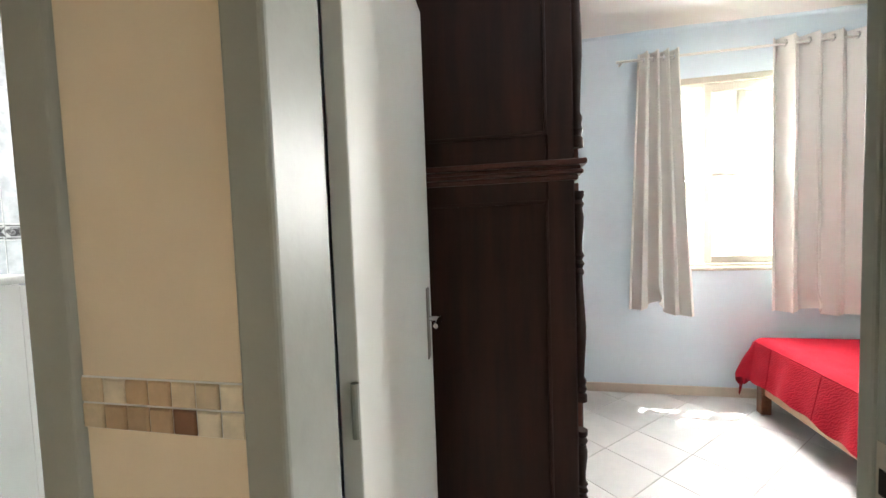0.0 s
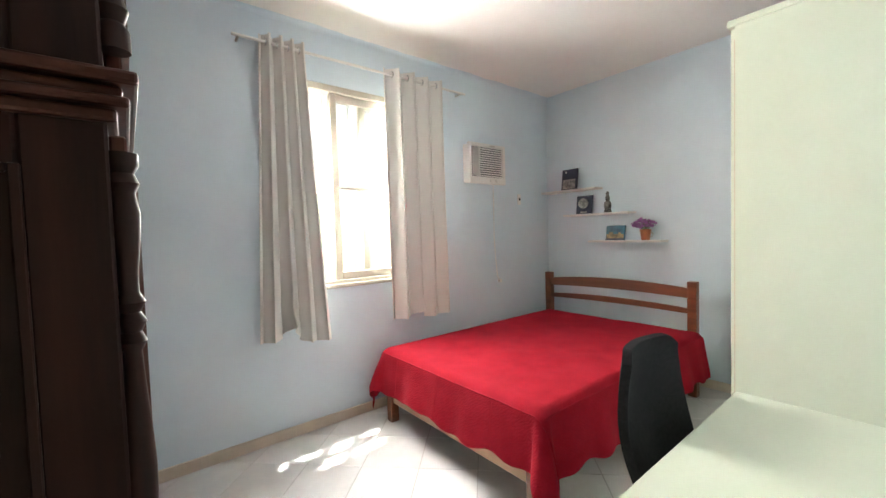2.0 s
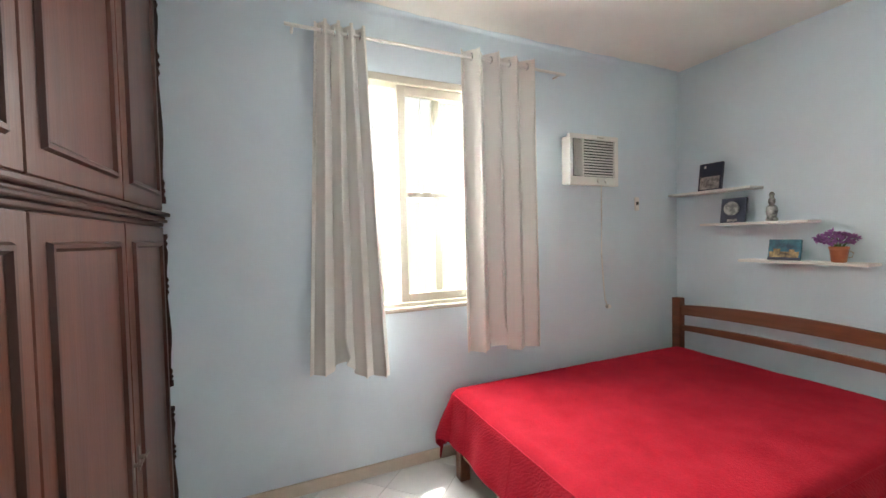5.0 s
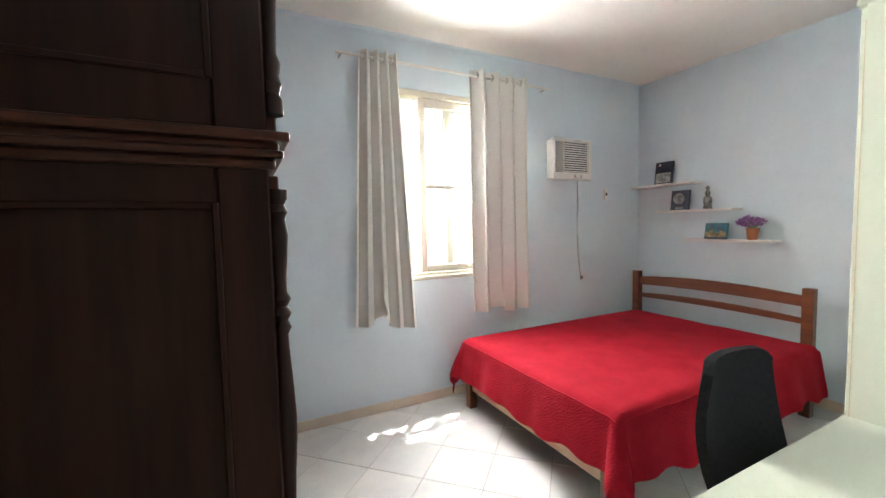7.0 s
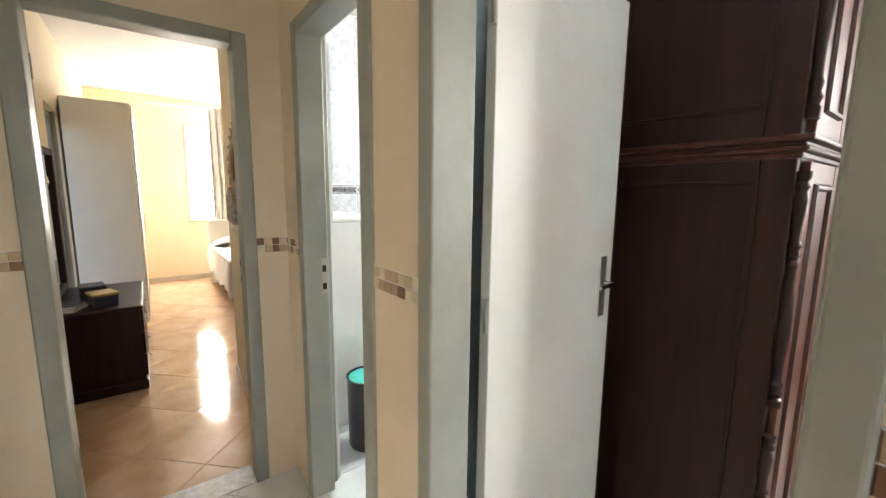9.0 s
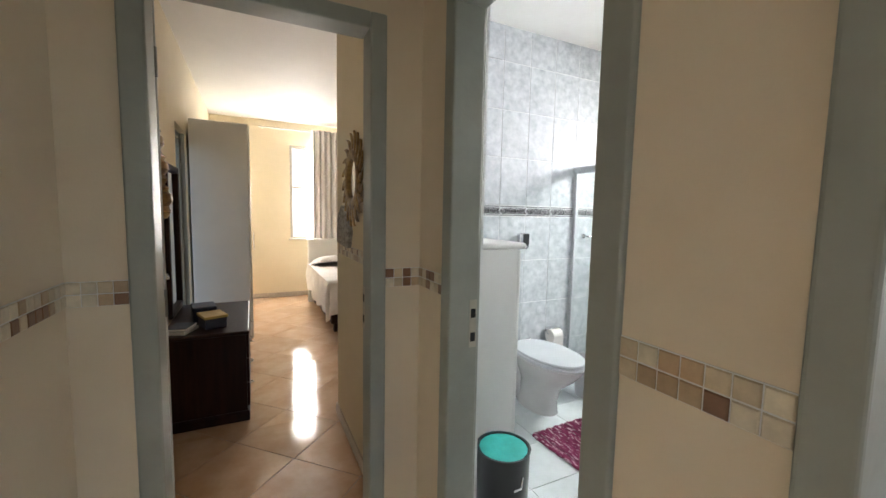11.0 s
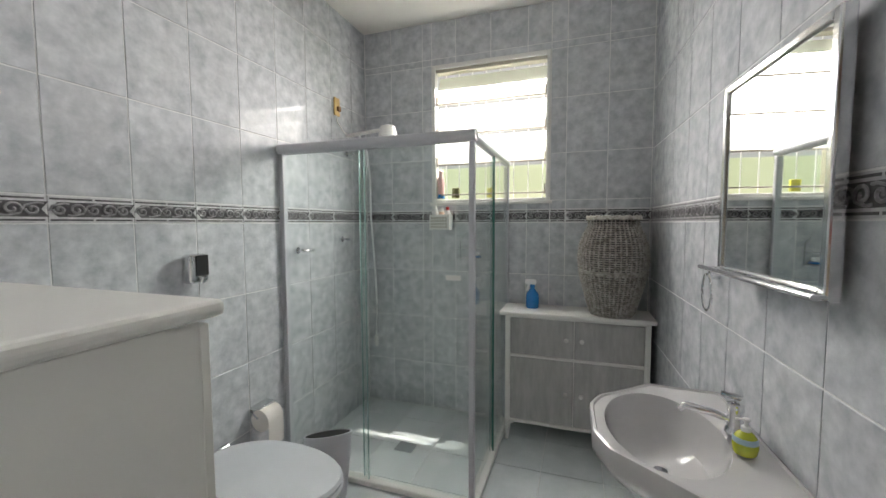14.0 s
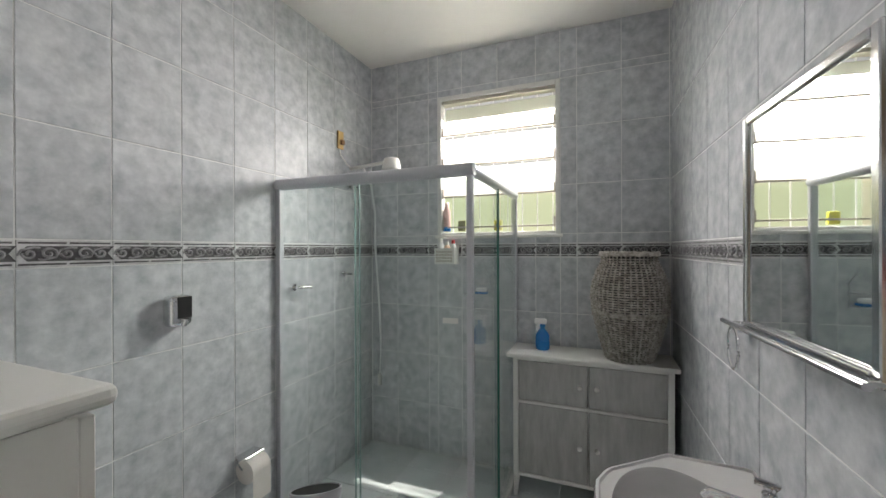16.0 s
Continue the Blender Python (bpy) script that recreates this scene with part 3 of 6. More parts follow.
def bed():
    e = thing("bed", "double bed frame of reddish pine with a slatted headboard", "bed", 0, 0, 0)
    for y in (1.375, 2.735):
        part("headboard_post", bm_box((5.20, y, 0), (5.265, y + 0.068, 0.925), 0.006, 2), BEDWOOD, e)
    def arched(u, v, z0, z1, rise):
        y = 1.443 + (2.735 - 1.443) * u
        s = rise * (1 - (2 * u - 1) ** 2)
        return y, z0 + (z1 + s - z0) * v + s * 0.5 * (1 - v)
    for z0, z1, rise in ((0.79, 0.868, 0.035), (0.665, 0.705, 0.025)):
        rings = []
        for k in range(21):
            y, za = arched(k / 20, 0, z0, z1, rise)
            _, zb = arched(k / 20, 1, z0, z1, rise)
            rings.append([(5.218, y, za), (5.246, y, za), (5.246, y, zb), (5.218, y, zb)])
        part("headboard_rail", bm_loft(rings), BEDWOOD, e)
    for y in (1.40, 2.70):
        part("side_rail", bm_box((3.22, y, 0.17), (5.2, y + 0.03, 0.31), 0.004), PALEWOOD, e, "pale pine side board")
    part("foot_rail", bm_box((3.205, 1.43, 0.14), (3.232, 2.70, 0.30), 0.004), PALEWOOD, e, "pale pine foot board")
    for y in (1.375, 2.675):
        part("leg", bm_box((3.185, y, 0), (3.25, y + 0.065, 0.31), 0.006, 2), BEDWOOD, e)
    return e


bed()
solo("mattress", bm_box((3.25, 1.41, 0.31), (5.19, 2.73, 0.525), 0.04, 3), SHEET, "white mattress on the pine bed", "mattress", True)


def bedspread():
    x0, x1, y0, y1, top, r = 3.235, 5.185, 1.385, 2.745, 0.535, 0.05
    over_f, over_s = 0.33, 0.36
    rnd = random.Random(5)
    ph = [rnd.uniform(0, 6.28) for _ in range(6)]

    def at(u, v):
        px = x0 - over_f + (x1 - x0 + over_f) * u
        py = y0 - over_s + (y1 - y0 + 2 * over_s) * v
        cx, cy = max(px, x0), min(max(py, y0), y1)
        ex, ey = px - cx, py - cy
        length = math.hypot(ex, ey)
        if length < 1e-6:
            z = top + 0.006 * noise.noise((px * 2.2, py * 2.2, 0)) + 0.003 * noise.noise((px * 7, py * 7, 3))
            return (px, py, z)
        nx, ny = ex / length, ey / length
        if length < r * 1.57:
            a = length / r
            out, dn = r * math.sin(a), r * (1 - math.cos(a))
        else:
            out, dn = r, r + length - r * 1.57
        s = (py - y0) if abs(nx) > abs(ny) else (px - x0)
        wave = 0.5 + 0.28 * math.sin(s * 11 + ph[0]) + 0.22 * math.sin(s * 23 + ph[1]) + 0.15 * math.sin(s * 5 + ph[2])
        out += 0.045 * wave * min(1, dn / 0.3) + 0.03 * min(1, dn / 0.3)
        dn *= 1 - 0.05 * math.sin(s * 9 + ph[3]) + 0.03 * math.sin(s * 26 + ph[4]) * min(1, dn / 0.3)
        if abs(nx) > 0.05 and abs(ny) > 0.05:
            out += 0.05 * math.sin(2 * math.atan2(abs(ny), abs(nx))) * min(1, dn / 0.3)
        if cy >= y1 and ny > 0.9:
            out = min(out, 0.14)
        return (cx + nx * out, cy + ny * out, top - dn + 0.002 * noise.noise((px * 9, py * 9, 1)))

    e = thing("bedspread", "crimson quilted bedspread hanging over the bed's sides", "bedspread")
    un, vn = (over_f - 0.06) / (x1 - x0 + over_f), (over_s - 0.06) / (y1 - y0 + 2 * over_s)

    def piece_of(u0, u1, v0, v1):
        return lambda u, v: at(u0 + (u1 - u0) * u, v0 + (v1 - v0) * v)

    part("centre_panel", bm_sheet(piece_of(un, 1, vn, 1 - vn), 90, 70, 0.006), RED, e, "smooth crimson top", True)
    part("foot_border", bm_sheet(piece_of(0, un, 0, 1), 22, 150, 0.006), REDQ, e, "quilted hanging border", True)
    part("side_border", bm_sheet(piece_of(un, 1, 0, vn), 150, 22, 0.006), REDQ, e, "quilted hanging border", True)
    part("side_border", bm_sheet(piece_of(un, 1, 1 - vn, 1), 120, 22, 0.006), REDQ, e, "quilted hanging border", True)
    for pts in ([at(un, vn + (1 - 2 * vn) * k / 60) for k in range(61)], [at(un + (1 - un) * k / 60, vn) for k in range(61)]):
        part("seam", bm_tube([(x, y, z + 0.001) for x, y, z in pts], 0.0035, 5), RED, e, smooth=True)
    for k in (0.30, 0.52, 0.74):
        part("seam", bm_tube([at(un * j / 12, k) for j in range(13)], 0.003, 5), RED, e, smooth=True)


bedspread()


def spindle(r, h):
    """Profile of a turned and carved corner column of height h."""
    pts = [(1.0, 0), (1.0, 0.03), (0.7, 0.04), (1.0, 0.06), (0.75, 0.075), (0.95, 0.10), (0.6, 0.12), (0.72, 0.2), (0.98, 0.30), (1.0, 0.36),
           (0.85, 0.45), (0.6, 0.56), (0.55, 0.60), (0.9, 0.62), (0.6, 0.64), (0.95, 0.66), (0.6, 0.68), (0.95, 0.70), (0.6, 0.72), (0.6, 0.76),
           (0.85, 0.83), (0.95, 0.88), (0.7, 0.92), (1.0, 0.94), (0.7, 0.96), (1.0, 0.975), (1.0, 1.0)]
    return [(r * a, h * b) for a, b in pts]


def panel_door(e, x, y0, y1, z0, z1, material, knob):
    """A framed wardrobe door on the plane x, facing +x."""
    d = part("door", bm_box((x, y0 + 0.003, z0), (x + 0.02, y1 - 0.003, z1), 0.003), material, e)
    m = 0.062
    rings = []
    for off, dx in ((0.0, 0.0205), (0.006, 0.031), (0.016, 0.031), (0.024, 0.0205)):
        rings.append((off, dx))
    bm = bmesh.new()
    loops = [[bm.verts.new((x + dx, yy, zz)) for yy, zz in ((y0 + m + o, z0 + m + o), (y1 - m - o, z0 + m + o), (y1 - m - o, z1 - m - o), (y0 + m + o, z1 - m - o))] for o, dx in rings]
    for p, q in zip(loops, loops[1:]):
        for k in range(4):
            bm.faces.new((p[k], p[(k + 1) % 4], q[(k + 1) % 4], q[k]))
    bmesh.ops.recalc_face_normals(bm, faces=bm.faces)
    part("moulding", bm, MAHOGM, d)
    if knob:
        ky, kz = knob
        bm = bm_rod((x + 0.02, ky, kz), (x + 0.045, ky, kz), 0.007, 10)
        bm_rod((x + 0.043, ky - 0.02, kz + 0.004), (x + 0.043, ky + 0.024, kz + 0.004), 0.0045, 8, bm)
        bm_box((x + 0.0195, ky - 0.009, kz - 0.05), (x + 0.024, ky + 0.009, kz + 0.04), 0.002, bm=bm)
        part("handle", bm, BRONZE, d, "aged metal drop handle")
    return d


def wardrobe():
    x0, x1, y0, y1, top = 1.135, 1.735, 0.92, 2.79, 2.70
    e = thing("wardrobe", "tall dark mahogany wardrobe with turned corner columns and a moulded cornice, shade put into its side colour", "wardrobe", 0, 0, 0)
    # Unlit sides carry their shade in MAHOG, the doors below in brighter MAHOGF.
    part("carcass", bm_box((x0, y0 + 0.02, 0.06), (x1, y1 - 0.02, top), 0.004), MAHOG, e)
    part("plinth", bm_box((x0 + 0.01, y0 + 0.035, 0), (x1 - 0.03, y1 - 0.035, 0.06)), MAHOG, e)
    # framed side panels
    for y, s in ((y0 + 0.02, -1), (y1 - 0.02, 1)):
        for z0, z1 in ((0.10, 1.50), (1.64, 2.62)):
            bm = bmesh.new()
            ya, yb = (y - 0.016, y - 0.0005) if s < 0 else (y + 0.0005, y + 0.016)
            for lo, hi in (((x0, ya, z0 - 0.04), (x0 + 0.075, yb, z1 + 0.05)), ((x1 - 0.085, ya, z0 - 0.04), (x1, yb, z1 + 0.05)),
                           ((x0 + 0.075, ya, z1 - 0.03), (x1 - 0.085, yb, z1 + 0.05)), ((x0 + 0.075, ya, z0 - 0.04), (x1 - 0.085, yb, z0 + 0.05))):
                bm_box(lo, hi, 0.004, bm=bm)
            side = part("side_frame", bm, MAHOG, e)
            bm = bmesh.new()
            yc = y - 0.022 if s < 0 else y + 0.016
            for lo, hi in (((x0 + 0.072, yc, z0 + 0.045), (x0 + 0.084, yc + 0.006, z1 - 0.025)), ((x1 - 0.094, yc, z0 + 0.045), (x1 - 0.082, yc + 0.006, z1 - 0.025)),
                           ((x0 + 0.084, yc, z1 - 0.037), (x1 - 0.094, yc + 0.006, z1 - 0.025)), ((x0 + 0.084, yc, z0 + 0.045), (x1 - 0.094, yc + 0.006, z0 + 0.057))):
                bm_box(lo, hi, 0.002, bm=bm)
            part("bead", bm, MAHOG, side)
    for k, (h, o) in enumerate(((0.018, 0.012), (0.014, 0.026), (0.014, 0.019), (0.018, 0.036))):
        z = 1.535 + sum((0.018, 0.014, 0.014, 0.018)[:k])
        part("cornice", bm_box((x0, y0 + 0.004 - o, z), (x1 + o, y1 - 0.004 + o, z + h), 0.005, 2), MAHOGM, e)
    part("crown", bm_box((x0, y0 - 0.03, top), (x1 + 0.04, y1 + 0.03, top + 0.05), 0.012, 3), MAHOG, e)
    cuts = [y0 + 0.05, 1.31, 1.67, 2.24, y1 - 0.04]
    for k in range(4):
        ky = cuts[k + 1] - 0.03 if k % 2 == 0 else cuts[k] + 0.03
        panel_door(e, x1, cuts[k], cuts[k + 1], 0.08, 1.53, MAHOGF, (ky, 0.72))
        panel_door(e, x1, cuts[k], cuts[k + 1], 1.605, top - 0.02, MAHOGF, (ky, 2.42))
    for y in (y0 + 0.026, y1 - 0.026):
        for z0, h in ((0.08, 0.62), (0.80, 0.70), (1.64, 0.95)):
            part("column", bm_lathe(spindle(0.02, h), 14, (x1 + 0.012, y, z0)), MAHOG, e, "turned column", True)
    return e


wardrobe()


def green_wardrobe():
    e = thing("wardrobe", "pale green laminated wardrobe standing past the desk", "wardrobe", 0, 0, 0)
    x0, x1, y0, y1, h = 3.945, 5.34, 0.22, 0.80, 2.27
    part("side_panel", bm_box((x0, y0, 0), (x0 + 0.018, y1, h)), GREENW, e)
    part("side_panel", bm_box((x1 - 0.018, y0, 0), (x1, y1, h)), GREENW, e)
    part("edge_strip", bm_box((x0 - 0.0015, y1, 0), (x0 + 0.018, y1 + 0.002, h - 0.06)), EDGE, e, "bare board edge")
    part("back_panel", bm_box((x0 + 0.018, y0, 0), (x1 - 0.018, y0 + 0.01, h)), DARK, e)
    part("top_panel", bm_box((x0 - 0.006, y0, h), (x1 + 0.006, y1 + 0.03, h + 0.03), 0.003), GREENW, e)
    part("bottom_panel", bm_box((x0 + 0.018, y0 + 0.01, 0.05), (x1 - 0.018, y1, 0.07)), GREENW, e)
    for k in range(3):
        a = x0 + 0.02 + k * 0.457
        d = part("door", bm_box((a, y1 + 0.003, 0.06), (a + 0.453, y1 + 0.021, h - 0.005), 0.002), GREENW, e)
        part("handle", bm_rod((a + 0.4, y1 + 0.045, 1.0), (a + 0.4, y1 + 0.045, 1.15), 0.006, 8), STEEL, d)


green_wardrobe()


def desk():
    e = thing("desk", "pale green laminated desk against the bedroom wall", "desk", 0, 0, 0)
    part("desktop", bm_box((2.44, 0.165, 0.72), (3.49, 0.68, 0.75), 0.004, 2), GREENW, e)
    for x in (2.46, 3.45):
        part("side_panel", bm_box((x, 0.19, 0), (x + 0.02, 0.65, 0.72), 0.002), GREENW, e)
    part("modesty_panel", bm_box((2.48, 0.2, 0.35), (3.45, 0.215, 0.72), 0.002), GREENW, e)


desk()


def office_chair():
    e = thing("office_chair", "black office chair with a mesh back, pushed up to the desk", "chair", 3.18, 0.67, 0, 0)

    def back(u, v):
        x = (u - 0.5) * (0.40 + 0.075 * math.sin(math.pi * min(1, v * 0.9 + 0.12)))
        cut = 0.035 * (max(0, abs(2 * u - 1) - 0.72) / 0.28) ** 2
        z = 0.49 + (0.475 - cut) * v
        return (x, 0.165 + 0.07 * v + 0.03 * math.sin(3.1 * v) - 0.05 * (2 * u - 1) ** 2, z)

    part("backrest", bm_sheet(back, 22, 22, 0.03), BLACK, e, smooth=True)
    part("seat", bm_box((-0.235, -0.29, 0.42), (0.235, 0.19, 0.49), 0.03, 3), BLACK, e, smooth=True)
    part("back_bar", bm_tube([(0, 0.05, 0.41), (0, 0.2, 0.42), (0, 0.235, 0.5), (0, 0.245, 0.68)], 0.022, 10), BLACKP, e, smooth=True)
    part("column", bm_rod((0, -0.05, 0.1), (0, -0.05, 0.42), 0.025, 16), BLACKP, e, smooth=True)
    for k in range(5):
        a = radians(72 * k + 20)
        c, s = math.cos(a), math.sin(a)
        leg = part("leg", bm_tube([(0.02 * c, -0.05 + 0.02 * s, 0.12), (0.15 * c, -0.05 + 0.15 * s, 0.105), (0.28 * c, -0.05 + 0.28 * s, 0.07)], 0.018, 8), BLACKP, e, smooth=True)
        part("castor", bm_rod((0.28 * c - 0.012 * s, -0.05 + 0.28 * s + 0.012 * c, 0.028), (0.28 * c + 0.012 * s, -0.05 + 0.28 * s - 0.012 * c, 0.028), 0.028, 14), BLACKP, leg, smooth=True)
    return e


office_chair()

for a, b, z in ((2.30, 2.93, 1.78), (1.97, 2.66, 1.52), (1.69, 2.38, 1.25)):
    sh = thing("wall_shelf", "thin white floating shelf on the blue wall", "shelf", 5.5, a, z - 0.009, group="stepped wall shelves")
    part("board", bm_box((-0.165, 0, -0.009), (-0.0005, b - a, 0.009), 0.002), WHITEW, sh)

# ---- bathroom ----
def bath_window():
    e = tagged(new("window_bathroom"), "white framed louvred bathroom window with frosted glass slats", "window", kind="structure")
    x0, x1, z0, z1, y = -0.585, 0.258, 1.56, 2.545, BATH_B
    for lo, hi in (((x0, y - 0.008, z0), (x0 + 0.028, y + 0.04, z1)), ((x1 - 0.028, y - 0.008, z0), (x1, y + 0.04, z1)),
                   ((x0 + 0.028, y - 0.008, z1 - 0.03), (x1 - 0.028, y + 0.04, z1)), ((x0 + 0.028, y - 0.008, z0), (x1 - 0.028, y + 0.04, z0 + 0.02))):
        part("window_frame", bm_box(lo, hi, 0.004), WHITEW, e)
    part("header_slot", bm_box((x0 + 0.028, y + 0.005, z1 - 0.055), (x1 - 0.028, y + 0.07, z1 - 0.03), 0.003), ALU, e)
    part("window_sill", bm_box((x0 - 0.015, y - 0.02, z0 - 0.022), (x1 + 0.015, y - 0.0005, z0), 0.004, 2), WHITEW, e)
    h = (z1 - 0.05 - z0 - 0.065) / 4
    for k in range(4):
        za = z0 + 0.065 + k * h
        p = part("louvre_pane", bm_box((x0 + 0.036, -0.003, 0), (x1 - 0.036, 0.003, h - 0.012)), FROST if k else CLEAR, e)
        p.matrix_basis = pose(0, y + 0.02, za, -17)
        p.visible_shadow = False
        part("louvre_rail", bm_box((x0 + 0.03, y + 0.010, za - 0.014), (x1 - 0.03, y + 0.028, za - 0.003), 0.002), ALU, e)
        for xx in (x0 + 0.03, x1 - 0.042):
            part("louvre_clip", bm_box((xx, y + 0.004, za - 0.02), (xx + 0.012, y + 0.034, za + 0.05), 0.002), ALU, e)
    for k in range(8):
        x = x0 + 0.07 + k * 0.102
        part("grille_bar", bm_rod((x, y + 0.122, z0), (x, y + 0.122, z1), 0.0035, 8), PLASTW, e)


bath_window()


def shower():
    e = thing("shower_enclosure", "corner shower enclosure of clear glass with a grey top rail", "shower", 0, 0, 0)
    yf, xs, h = 1.955, -0.032, 1.815
    part("top_rail", bm_rod((BATH_L + 0.004, yf, h), (xs + 0.02, yf, h), 0.03, 18), PLASTG, e, smooth=True)
    part("top_rail", bm_rod((xs, yf + 0.01, h), (xs, BATH_B - 0.004, h), 0.024, 16), PLASTG, e, smooth=True)
    part("wall_profile", bm_box((BATH_L + 0.006, yf - 0.018, 0.03), (BATH_L + 0.034, yf + 0.018, h - 0.02), 0.004), PLASTG, e)
    part("wall_profile", bm_box((xs - 0.018, BATH_B - 0.034, 0.03), (xs + 0.018, BATH_B - 0.006, h - 0.02), 0.004), PLASTG, e)
    part("corner_post", bm_box((xs - 0.014, yf - 0.014, 0.03), (xs + 0.014, yf + 0.014, h - 0.02), 0.004), PLASTG, e)
    part("sill", bm_box((BATH_L + 0.004, yf - 0.03, 0.0), (xs + 0.03, yf + 0.03, 0.03), 0.008, 2), WHITEW, e)
    part("sill", bm_box((xs - 0.03, yf + 0.03, 0.0), (xs + 0.03, BATH_B - 0.004, 0.03), 0.008, 2), WHITEW, e)
    for a, b, y in ((BATH_L + 0.034, -0.60, yf - 0.008), (-0.64, xs - 0.014, yf + 0.008)):
        g = part("glass_panel", bm_box((a, y - 0.004, 0.03), (b, y + 0.004, h - 0.015)), GREENG, e)
        part("glass_edge", bm_box((b - 0.003 if a < -1 else a, y - 0.005, 0.03), (b if a < -1 else a + 0.003, y + 0.005, h - 0.02)), EDGEL, g)
    for a, b, x in ((yf + 0.014, 2.46, xs - 0.006), (2.42, BATH_B - 0.034, xs + 0.008)):
        g = part("glass_panel", bm_box((x - 0.004, a, 0.03), (x + 0.004, b, h - 0.015)), GREENG, e)
        part("glass_edge", bm_box((x - 0.005, b - 0.003 if a < 2.2 else a, 0.03), (x + 0.005, b if a < 2.2 else a + 0.003, h - 0.02)), EDGEG, g)
    part("handle", bm_box((xs - 0.02, yf + 0.07, 0.86), (xs - 0.008, yf + 0.10, 1.10), 0.005, 2), STEEL, e, "small chrome pull")
    part("glass_tag", bm_box((-0.165, yf + 0.001, 1.13), (-0.09, yf + 0.003, 1.155)), PLASTW, e, "pale maker's tag")
    part("drain_grate", bm_box((-0.62, 2.28, 0.0005), (-0.50, 2.38, 0.006), 0.002), STEEL, e, "small floor drain")


SNOW = mat("bright_white_plastic", (0.86, 0.86, 0.86), (0.88, 0.88, 0.88), 5, 0.4)
PLASTG = mat("grey_white_profile", (0.50, 0.51, 0.54), (0.54, 0.55, 0.58), 4, 0.35)
EDGEL = mat("pale_glass_edge", (0.22, 0.33, 0.31), (0.30, 0.42, 0.40), 4, 0.15)
EDGEG = mat("green_glass_edge", (0.05, 0.16, 0.13), None, 4, 0.15)
shower()


def wall_hook(name, x, y, z, label, bar):
    e = thing(name, label, "bathroom fitting", x, y, z)
    part("rosette", bm_rod((0, 0, 0), (0.018, 0, 0), 0.02, 18), STEEL, e, smooth=True)
    part("arm", bm_tube([(0.015, 0, 0), (0.04, 0, 0), (0.05, bar * 0.3, -0.002), (0.052, bar, -0.004)], 0.008, 10), STEEL, e, smooth=True)


FL = BATH_L + 0.0065
wall_hook("soap_bar_hook", FL, 2.06, 1.25, "chrome wall hook inside the shower", 0.10)
wall_hook("shower_tap", FL, 2.52, 1.30, "chrome shower tap low on the tiled wall", 0.03)
wall_hook("shower_tap", FL, 2.60, 1.90, "chrome shower tap high on the tiled wall", 0.03)

e = thing("electric_shower", "white electric shower head with a thin hose", "shower", FL, 2.62, 2.03)
part("arm", bm_rod((0, 0, 0), (0.27, 0, 0.02), 0.013, 12), PLASTW, e, smooth=True)
part("body", bm_lathe([(0.02, 0.05), (0.05, 0.04), (0.06, 0.0), (0.065, -0.03), (0.06, -0.04)], 22, (0.33, 0, 0.0)), PLASTW, e, smooth=True)
part("hose", bm_tube([(0.10, 0.01, 0.0), (0.12, 0.08, -0.12), (0.08, 0.19, -0.30), (0.06, 0.225, -0.55), (0.085, 0.235, -0.95), (0.10, 0.235, -1.25), (0.09, 0.235, -1.50)], 0.008, 8), SNOW, e, smooth=True)
part("hand_spray", bm_rod((0.09, 0.235, -1.58), (0.09, 0.235, -1.50), 0.016, 12), PLASTW, e, smooth=True)

e = thing("wall_outlet", "ochre wall outlet with a dangling wire", "outlet", FL, 2.50, 2.20)
part("plate", bm_box((0.0, -0.03, -0.06), (0.012, 0.03, 0.06), 0.004, 2), mat("ochre_plastic", (0.62, 0.40, 0.14), (0.66, 0.45, 0.18), 5, 0.4), e)
part("socket", bm_box((0.012, -0.012, -0.03), (0.03, 0.02, 0.0), 0.003), mat("brown_plastic", (0.30, 0.15, 0.05), None, 5, 0.4), e)
part("wire", bm_tube([(0.006, -0.005, -0.06), (0.01, -0.005, -0.1), (0.015, 0.03, -0.13), (0.012, 0.06, -0.15), (0.012, 0.10, -0.16)], 0.004, 6), PLASTW, e, smooth=True)

e = thing("soap_dispenser", "chrome wall soap dispenser with a black window", "dispenser", FL, 1.39, 1.22)
part("body", bm_box((0, -0.042, -0.06), (0.055, 0.042, 0.055), 0.016, 3), STEEL, e, smooth=True)
part("window", bm_box((0.054, -0.018, -0.03), (0.058, 0.036, 0.05), 0.004), BLACKP, e, "black reservoir window")
part("nozzle", bm_rod((0.05, 0.008, -0.055), (0.062, 0.008, -0.03), 0.012, 12), STEEL, e, smooth=True)
e.scale = (1.05, 1.1, 1.1)

e = thing("paper_holder", "chrome paper holder with a white roll", "paper holder", FL, 1.735, 0.47)
part("flap", bm_box((0.004, -0.06, -0.005), (0.07, 0.055, 0.002), 0.002), STEEL, e)
part("arm", bm_tube([(0, -0.05, -0.02), (0.05, -0.06, -0.05), (0.055, 0.05, -0.06)], 0.006, 8), STEEL, e, smooth=True)
bm = bm_rod((0.062, -0.055, -0.065), (0.062, 0.05, -0.065), 0.056, 28)
part("roll", bm, SHEET, e, "white paper roll", True)
part("sheet", bm_box((0.116, -0.055, -0.20), (0.118, 0.05, -0.065)), SHEET, e, "hanging paper end")


